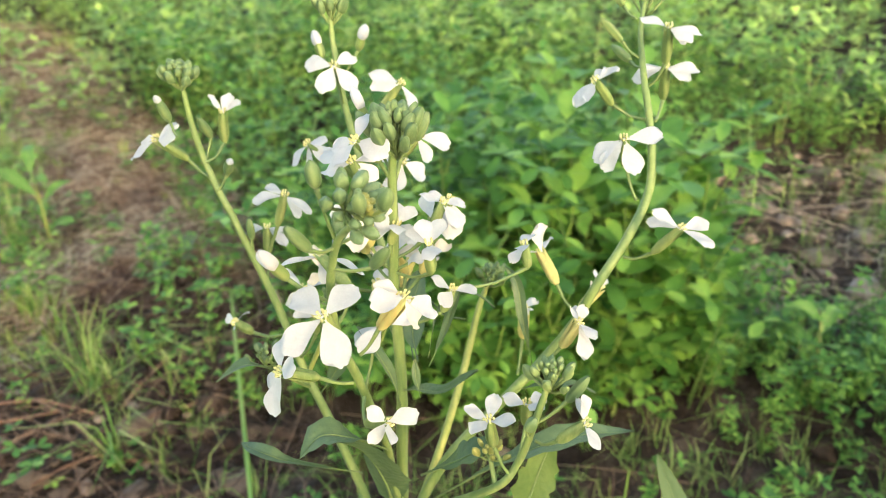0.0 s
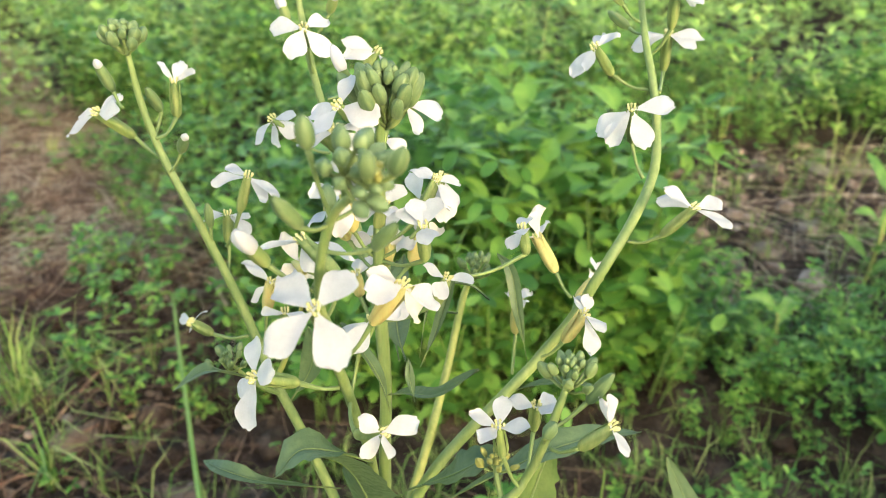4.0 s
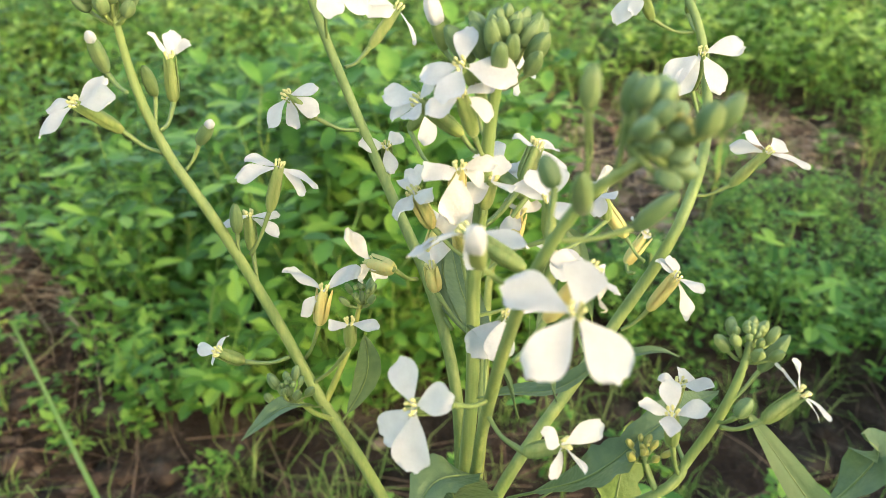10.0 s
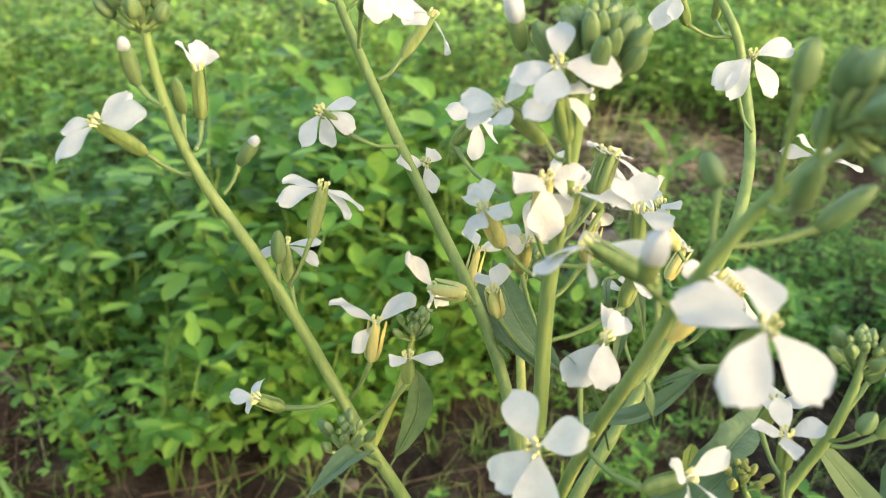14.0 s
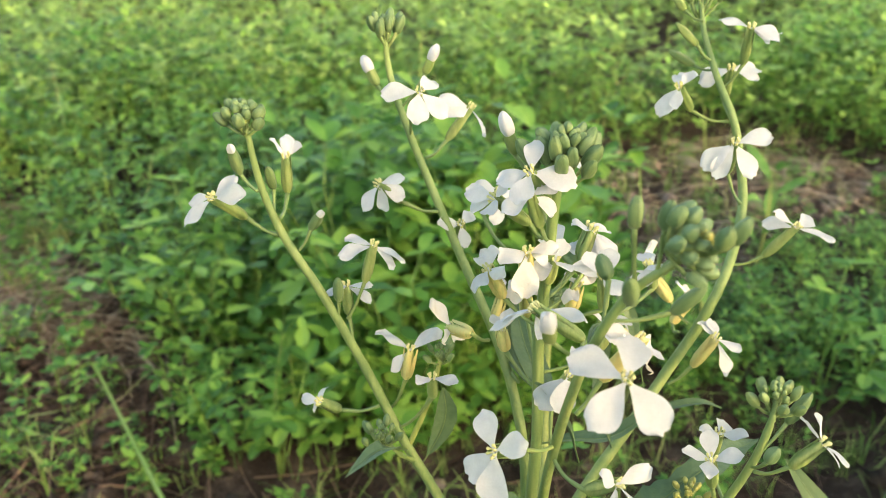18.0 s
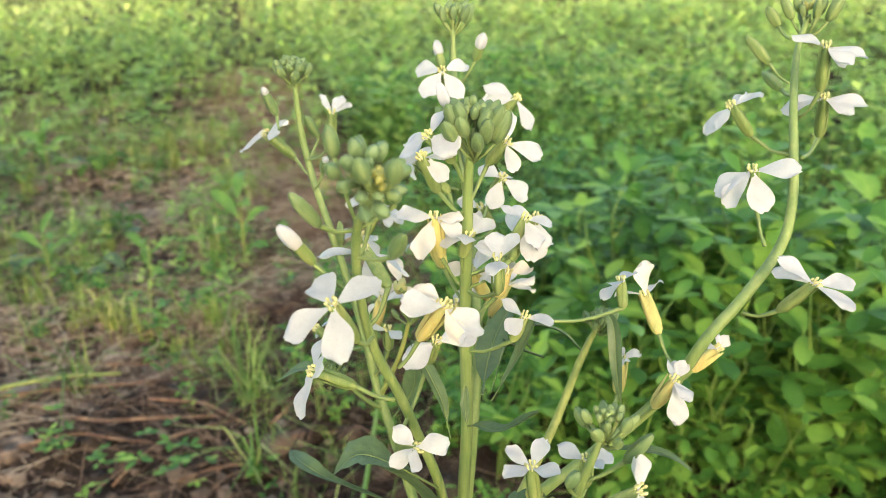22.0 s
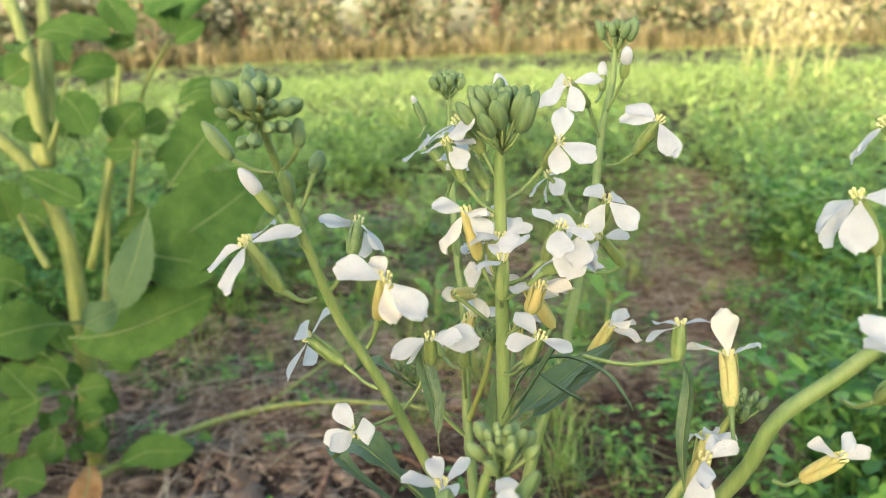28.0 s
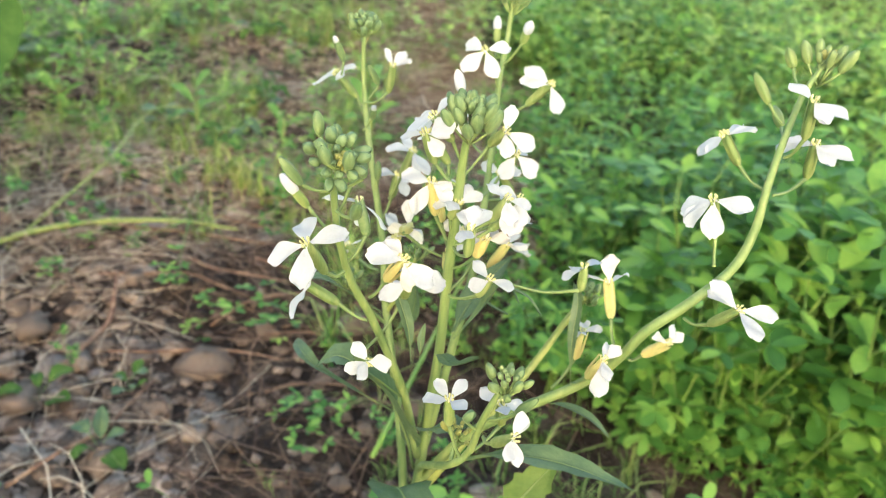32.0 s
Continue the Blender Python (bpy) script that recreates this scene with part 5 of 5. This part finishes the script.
round_leaf([(-1.231, 0.156, 0.583), (-1.248, 0.141, 0.610), (-1.266, 0.122, 0.628)], 0.060)
round_leaf([(-1.052, 0.137, 0.482), (-1.025, 0.166, 0.454), (-1.003, 0.189, 0.430)], 0.050)
round_leaf([(-1.092, 0.124, 0.471), (-1.094, 0.104, 0.440), (-1.092, 0.087, 0.401)], 0.045)
round_leaf([(-1.191, 0.235, 0.570), (-1.192, 0.247, 0.596), (-1.207, 0.236, 0.622)], 0.040)
round_leaf([(-1.231, 0.228, 0.605), (-1.246, 0.217, 0.632), (-1.255, 0.213, 0.650)], 0.045)
round_leaf([(-1.109, 0.248, 0.381), (-1.097, 0.272, 0.388), (-1.090, 0.286, 0.395)], 0.050)
round_leaf([(-1.212, 0.161, 0.347), (-1.238, 0.135, 0.380), (-1.251, 0.110, 0.372)], 0.060)
round_leaf([(-1.134, 0.290, 0.498), (-1.125, 0.317, 0.519), (-1.112, 0.341, 0.526)], 0.050)
round_leaf([(-1.107, 0.292, 0.456), (-1.091, 0.330, 0.476), (-1.068, 0.368, 0.479)], 0.045)
round_leaf([(-1.079, 0.223, 0.355), (-1.067, 0.252, 0.370), (-1.056, 0.265, 0.361)], 0.050)
round_leaf([(-0.989, 0.132, 0.170), (-1.005, 0.119, 0.195), (-1.026, 0.090, 0.204)], 0.050)
round_leaf([(-0.987, 0.131, 0.163), (-0.976, 0.153, 0.169), (-0.960, 0.181, 0.172)], 0.045)
round_leaf([(-1.005, 0.103, 0.164), (-1.014, 0.080, 0.149), (-1.028, 0.049, 0.135)], 0.055)
round_leaf([(-0.974, 0.182, 0.215), (-0.959, 0.202, 0.207), (-0.948, 0.219, 0.206)], 0.040)
round_leaf([(-1.000, 0.118, 0.214), (-1.020, 0.094, 0.231), (-1.045, 0.062, 0.248)], 0.050)
round_leaf([(-1.004, 0.147, 0.205), (-1.018, 0.137, 0.230), (-1.033, 0.129, 0.262)], 0.040)
round_leaf([(-1.007, 0.074, 0.118), (-1.018, 0.052, 0.111), (-1.030, 0.025, 0.096)], 0.060)
round_leaf([(-0.987, 0.110, 0.124), (-0.985, 0.098, 0.093), (-0.988, 0.080, 0.070)], 0.050)
big_stalk([(-1.271, 0.159, 0.452), (-1.298, 0.164, 0.543), (-1.329, 0.171, 0.652), (-1.363, 0.155, 0.726)], [0.012, 0.011, 0.01, 0.008])
big_stalk([(-1.265, 0.170, 0.452), (-1.289, 0.184, 0.551), (-1.311, 0.200, 0.651), (-1.336, 0.213, 0.750)], [0.012, 0.011, 0.01, 0.009])
big_stalk([(-1.308, 0.205, 0.649), (-1.304, 0.218, 0.664), (-1.299, 0.234, 0.675)], [0.007, 0.006, 0.005])
big_stalk([(-1.265, 0.174, 0.461), (-1.271, 0.193, 0.515), (-1.270, 0.207, 0.537)], [0.006, 0.005, 0.004])

rb = random.Random(9)
for k in range(20):
    low = k < 14
    o = Vector((-1.07 + rb.uniform(-.05, .06), .16 + rb.uniform(-.05, .06), rb.uniform(.0, .16) if low else rb.uniform(.50, .72)))
    a, l = rb.uniform(0, 6.28), rb.uniform(.045, .085)
    d = Vector((math.cos(a), math.sin(a), rb.uniform(-.1, .6))) * l
    round_leaf([o, o + d * .5 + Vector((0, 0, .012)), o + d], l * rb.uniform(.5, .7))

# ---- fallen stalks ----
fallen = thing("fallen_stalk", (-.99, .12, .0), "long pale green stalk fallen across the bare soil", "stalk")
tube("stem", smooth_line([(-.98, .125, .02), (-1.03, .267, .03), (-1.043, .403, .03), (-1.012, .510, .03), (-.94, .628, .02), (-.86, .70, .01)], 6), [.0065, .0060, .0052, .0044, .0036, .0022], STALK_PALE, fallen)
bent = thing("bent_stalk", (-.372, .690, .0), "bent pale dry stalk standing at the clover's edge", "stalk")
tube("stem", smooth_line([(-0.215, 0.373, 0.172), (-0.348, 0.639, 0.12), (-0.414, 0.771, 0.095), (-0.481, 0.904, 0.069), (-0.493, 0.904, 0.075), (-0.509, 0.904, 0.061)], 6), [.0026, .0025, .0023, .0022, .0019, .0013], GRASS, bent)

arch = thing("arched_stalk", (-.95, .62, .0), "thin pale green stalk arching over the soil", "stalk")
tube("stem", smooth_line([(-1.051, 0.387, 0.01), (-1.09, 0.484, 0.03), (-1.183, 0.656, 0.05), (-1.308, 0.809, 0.06), (-1.299, 0.898, 0.055), (-1.185, 0.977, 0.03)], 6), [.0034, .0032, .0028, .0022, .0018, .0012], STALK_PALE, arch)

# ---- young broad-leaved weeds on the soil ----
rb = random.Random(31)
for wx, wy, big_l in ((-0.56, 0.27, 0.05), (-0.71, 0.27, 0.05), (-0.64, 0.36, 0.03), (-0.97, 0.27, 0.05), (-1.87, 0.76, 0.12), (-1.5, 0.55, 0.05), (-1.3, 1.13, 0.07), (-1.19, 0.94, 0.07), (-2.23, 1.23, 0.07), (-1.72, 1.44, 0.08), (-1.05, 0.54, 0.03), (-1.32, 0.87, 0.07), (-1.28, 1.08, 0.07), (-1.96, 1.3, 0.08), (-1.88, 0.97, 0.09), (-0.67, 1.06, 0.06), (0.25, 0.92, 0.06)):
    wz = float(relief(np.array([wx]), np.array([wy]))[0])
    weed = thing("young_weed", (wx, wy, wz), "young broad-leaved weed growing on bare soil", "weed", "young weeds")
    turn0 = rb.uniform(0, 6.28)
    for k in range(rb.randint(5, 8)):
        a = turn0 + k * 2.4
        l = big_l * rb.uniform(.6, 1.1)
        d = Vector((math.cos(a), math.sin(a), 0))
        o = Vector((wx, wy, wz + .002 + .004 * k))
        leaf(weed, [o, o + d * l * .5 + Vector((0, 0, l * rb.uniform(.35, .7))), o + d * l + Vector((0, 0, l * rb.uniform(.2, .7)))], l * rb.uniform(.38, .55), mat=LEAF if rb.random() < .5 else BIGLEAF, teeth=.08, rows=10, stalk=.3)

# ---- grass clumps at the clover's edge ----
rg = np.random.default_rng(77)
for cx, cy, ch in ((-0.58, 0.8, 0.13), (-0.63, 0.73, 0.17), (-1.02, 1.11, 0.2), (-0.84, 0.89, 0.12), (-0.6, 0.72, 0.08), (-0.91, 0.66, 0.16), (-0.52, 0.61, 0.13)):
    cv, cf = grass_tuft(rg, 24, ch, 1.5, .75)
    cz = float(relief(np.array([cx]), np.array([cy]))[0])
    tuft = thing("grass_clump", (cx, cy, cz), "loose clump of arching yellow-green grass blades", "grass", "grass clumps")
    part("grass_tuft", big_mesh("grass_tuft", cv, cf, GRASS), tuft, (cx, cy, cz))

# ---- far hedge and trees ----
def hedge_bush(bx, by, high, seed, leaves, thick, label):
    bush = thing("hedge_bush", (bx, by, 0), label, "bush", "hedge along the field")
    rr = np.random.default_rng(seed)
    tx, ty = rr.uniform(-.4, .4, 2)
    tube("trunk", smooth_line([(bx, by, -.1), (bx + tx * .3, by + ty * .5, high * .35), (bx + tx, by + ty, high * .8)], 4), [.09, .06, .02], BARK, bush, 6)
    for q in range(5):
        a = rr.uniform(0, 6.28)
        end = Vector((bx + math.cos(a) * rr.uniform(.5, 1.3), by + math.sin(a) * rr.uniform(.5, 1.3), high * rr.uniform(.6, 1.05)))
        low = Vector((bx, by, high * rr.uniform(.05, .4)))
        tube("limb", smooth_line([low, low.lerp(end, .5) + Vector((0, 0, .15)), end], 3), [.05, .035, .012], BARK, bush, 5)
    clump = rr.normal(0, 1, (14, 3)) * np.array([.85, .85, 0]) + np.stack([np.zeros(14), np.zeros(14), high * rr.uniform(.08, .88, 14)], 1)
    cen = clump[rr.integers(0, 14, leaves)] + rr.normal(0, 1, (leaves, 3)) * np.array([.42, .42, .36])
    cen[:, 2] = np.abs(cen[:, 2])
    d1 = rr.normal(0, 1, (leaves, 3)) * .11 * thick
    d2 = rr.normal(0, 1, (leaves, 3)) * .07 * thick
    vv = np.stack([cen - d1, cen + d2, cen + d1, cen - d2], 1).reshape(-1, 3)
    part("crown", big_mesh("crown", vv, np.arange(leaves * 4).reshape(leaves, 4), HEDGE), bush, (bx, by, 0))


for k in range(34):
    ang = radians(12 + k * 2.9 + rs.uniform(-1, 1))
    dist = 33 + rs.uniform(-1.5, 4)
    hedge_bush(-math.sin(ang) * dist, math.cos(ang) * dist, rs.uniform(2.8, 5.2), 100 + k, 1000, 1.0, "dusty brown-green hedge bush at the field's edge")
# Unseen row behind the camera, added so its shadow darkens the near ground.
for k in range(17):
    bx = -5 + 1.6 * k + rs.uniform(-.3, .3)
    hedge_bush(bx, -12 + rs.uniform(-.4, .4), rs.uniform(3.0, 3.33) - .5 * min(1, max(0, (8 - bx) / 1.2)), 300 + k, 2600, 1.35, "dense low hedge bush, unseen, added to shade the near ground")
far_tufts = []
for _ in range(6):
    tv, tf = grass_tuft(r0, 16, .09)
    far_tufts.append((tv * np.array([14, 14, 11]), tf))
x, y = scatter(29.5, 33.0, 1100, 8, 112)
sow("tall_grass", far_tufts, on_ground(x, y), rng.uniform(0.6, 1.2, len(x)), DRYGRASS, "tall dry yellow grass along the hedge", "grass")

# ---- tall dry weeds in the crop ----
WEED = material("dry_weed_stalk", [(0.30, 0.30, 0.11), (0.42, 0.40, 0.16), (0.52, 0.47, 0.22)], 6, 0.6, 0.1, through_light=0.2)
WEED_SEED = material("dry_weed_seed", [(0.42, 0.38, 0.18), (0.56, 0.50, 0.30)], 8, 0.6, 0.0, island=0.6, through_light=0.3)
for wx, wy, high, seed in ((-3.59, 5.48, 0.95, 1), (-4.01, 5.78, 0.92, 2), (-5.4, 7.28, 1.59, 3), (-3.54, 5.8, 0.97, 4)):
    weed = thing("dry_weed", (wx, wy, 0), "tall branching dry yellow weed with pale seed heads", "weed", "dry weeds")
    rw = random.Random(seed)
    seeds_v = []
    for _ in range(5):
        a, sp = rw.uniform(0, 6.28), rw.uniform(.08, .34) * high
        top = high * rw.uniform(.72, 1.05)
        p = [(wx, wy, 0), (wx + math.cos(a) * sp * .25, wy + math.sin(a) * sp * .25, top * .5), (wx + math.cos(a) * sp, wy + math.sin(a) * sp, top)]
        tube("stem", smooth_line(p, 4), [.006, .005, .002], WEED, weed, 6)
        for q in range(8):
            base = Vector(p[1]).lerp(Vector(p[2]), rw.uniform(.1, 1))
            tip = base + Vector((rw.uniform(-.2, .2), rw.uniform(-.2, .2), rw.uniform(.05, .28))) * high
            tube("twig", [base, base.lerp(tip, .5) + Vector((0, 0, -.02)), tip], [.0024, .002, .001], WEED, weed, 4)
            for _ in range(9):
                c = base.lerp(tip, rw.uniform(.35, 1.08)) + Vector((rw.gauss(0, .028), rw.gauss(0, .028), rw.gauss(0, .028)))
                d1, d2 = (Vector((rw.gauss(0, 1), rw.gauss(0, 1), rw.gauss(0, 1))) * .009 for _ in range(2))
                seeds_v += [c - d1, c + d2, c + d1, c - d2]
    sv = np.array([tuple(q) for q in seeds_v]) - np.array([wx, wy, 0])
    heads = part("seed_head", big_mesh("seed_head", sv, np.arange(len(sv)).reshape(-1, 4), WEED_SEED), weed, (wx, wy, 0))
    heads["kind"] = "stuff"

# ---- single clover plants at the edge of the bare soil ----
def clover_bush(seed):
    """One clover plant with its stalks and every trefoil leaf as a part, at the world's origin."""
    r = np.random.default_rng(seed)
    plant = thing("clover_plant", (0, 0, 0), "leafy green clover plant with rounded trefoil leaves", "clover", "clover plants")
    for _ in range(3):
        h = r.uniform(0.12, 0.22)
        lean, way = r.uniform(0.05, 0.4), r.uniform(0, 6.28)
        top, foot = Vector((math.cos(way) * lean * h, math.sin(way) * lean * h, h)), Vector((r.normal(0, .01), r.normal(0, .01), -.01))
        mid = foot.lerp(top, .5) + Vector((r.normal(0, .006), r.normal(0, .006), 0))
        tube("stalk", smooth_line([foot, mid, top], 3), [.0019, .0015, .0011], CLOVER_STEM, plant, 5)
        for k in range(6):
            base = foot.lerp(top, r.uniform(0.15, 1.0) if k else 1.0)
            a, reach = r.uniform(0, 6.28), r.uniform(0.012, 0.04)
            end = base + Vector((math.cos(a) * reach, math.sin(a) * reach, r.uniform(0.01, 0.035)))
            vs, fs = tube_data([base - end, (base - end) * .5 + Vector((0, 0, .003)), Vector((0, 0, 0))], [.0009, .0008, .0007], 4)
            fs = [tuple(f) for f in fs]
            size = r.uniform(0.020, 0.038)
            for q in (-1.25, 0, 1.25):
                v, f = leaf_fan(2)
                v = turn(v * size, a - 1.57 + q + r.normal(0, .15), r.uniform(-.4, .5))
                fs += [tuple(int(i) + len(vs) for i in t) for t in f]
                vs += [Vector(p) for p in v]
            part("trefoil_leaf", mesh_of("trefoil_leaf", vs, fs, CLOVER, False), plant, end)
    return plant


bushes = [clover_bush(400 + k) for k in range(8)]
rc = random.Random(12)
spots = []
while len(spots) < 92:
    if len(spots) < 46:
        px, py, ps = rc.uniform(-.36, .60), rc.uniform(.74, 1.0), rc.uniform(.65, 1.0)
        ps *= .42 if px > .21 else 1
    elif len(spots) < 68:
        py = rc.uniform(.62, 1.6)
        px, ps = float(np.interp(py, [.62, .95, 1.4, 1.6], [-.32, -.50, -.75, -.88])) + rc.uniform(-.14, .02), rc.uniform(.4, .8)
    else:
        px, py, ps = rc.uniform(-1.9, -.55), rc.uniform(.5, 1.6), rc.uniform(.3, .6)
    if all(math.hypot(px - q[0], py - q[1]) > .05 for q in spots):
        spots.append((px, py, ps))
for k, (px, py, ps) in enumerate(spots):
    m = pose(px, py, float(relief(np.array([px]), np.array([py]))[0]), 0, 0, rc.uniform(0, 360)) @ Matrix.Scale(ps, 4)
    if k < len(bushes):
        bushes[k].matrix_basis = m
    else:
        copy_thing(bushes[k % len(bushes)], m)
for k in range(len(bushes)):
    bushes[k].matrix_basis = pose(*spots[k][:2], float(relief(np.array([spots[k][0]]), np.array([spots[k][1]]))[0]), 0, 0, 40 * k)

# ---- broad upright weeds in the clover ----
for wx, wy, high, leaves, ll in ((-.01, 1.13, .26, 9, .085), (.60, 1.13, .20, 8, .070), (-.10, 1.36, .24, 8, .090), (.37, .87, .11, 5, .060), (-.98, 1.15, .16, 7, .075), (.24, 1.02, .20, 7, .065),
                                (-1.85, .97, .13, 8, .085), (-1.92, 1.42, .11, 7, .090), (-1.27, .90, .12, 7, .070), (-1.10, 1.00, .09, 6, .060), (-1.52, .72, .12, 7, .070)):
    wz = float(relief(np.array([wx]), np.array([wy]))[0])
    weed = thing("upright_weed", (wx, wy, wz), "upright green weed with long pointed leaves among clover", "weed", "upright weeds")
    tube("stem", smooth_line([(wx, wy, wz - .01), (wx + .006, wy, wz + high * .5), (wx + .002, wy + .008, wz + high)], 4), [.0034, .0028, .0016], STALK_PALE, weed, 6)
    for k in range(leaves):
        f = (k + 1.5) / (leaves + .5)
        a, l = k * 2.4 + rc.uniform(-.3, .3), ll * rc.uniform(.75, 1.1)
        o = Vector((wx + .005 * f, wy, wz + high * f))
        d = Vector((math.cos(a), math.sin(a), 0))
        leaf(weed, [o, o + d * l * .5 + Vector((0, 0, l * .42)), o + d * l * .95 + Vector((0, 0, l * rc.uniform(.25, .7)))], l * rc.uniform(.26, .34), mat=GREENLEAF, teeth=.03, rows=9, stalk=.08, face=(0, -.4, 1))

# ---- lumps and dry stalks on the furrow ----
lump_meshes = [big_mesh("soil_lump", v, f, CLOD) for v, f in lumps]
for k, (px, py, pz, ps) in enumerate(lump_things + [(-.62, .46, -.012, .046), (-.47, .40, -.012, .040), (-.86, .33, -.012, .036), (-.72, .25, -.012, .034), (-.55, .27, -.012, .030)]):
    lump = new("soil_lump", lump_meshes[k % len(lump_meshes)])
    lump.matrix_basis = pose(px, py, pz, 0, 0, 47 * k % 360) @ Matrix.Scale(ps, 4)
    tagged(lump, "cracked hard lump of dry brown soil", "soil lump", "soil lumps")
for (ax, ay), (bx, by), thick, bend in (((-.76, .66), (-.59, .68), .0030, .01), ((-.56, .69), (-.45, .90), .0022, .02), ((-.53, .65), (-.39, .74), .0022, .015), ((-.60, .55), (-.45, .62), .0018, .02),
                                       ((-1.02, .55), (-.66, .78), .0036, .04), ((-.58, .17), (-.64, .40), .0030, -.02), ((-1.24, .58), (-1.53, .95), .0042, .03), ((-.74, .30), (-.89, .49), .0040, -.03),
                                       ((-.96, .59), (-.64, .67), .0030, -.03), ((-.69, .52), (-.62, .68), .0024, .01), ((-.73, .38), (-.54, .53), .0024, .015), ((-.90, .46), (-.66, .60), .0022, .03),
                                       ((-1.08, .70), (-.80, .80), .0026, -.03), ((-.84, .22), (-.98, .40), .0026, .02), ((-.50, .47), (-.42, .58), .0018, .01), ((-1.20, .85), (-.95, .95), .0026, .03)):
    a, b = Vector((ax, ay, 0)), Vector((bx, by, 0))
    side = Vector((ay - by, bx - ax, 0)).normalized()
    line = []
    for k in range(5):
        q = a.lerp(b, k / 4) + side * (bend * math.sin(math.pi * k / 4) + rc.uniform(-.004, .004))
        q.z = float(relief(np.array([q.x]), np.array([q.y]))[0]) + .009 + .010 * math.sin(math.pi * k / 4)
        line.append(q)
    stalk = thing("dry_stalk", line[0], "reddish brown dry stalk lying on bare soil", "stalk", "dry stalks")
    tube("stem", smooth_line(line, 5), [thick, thick * .9, thick * .6], DRY_STALK, stalk, 6, .05)
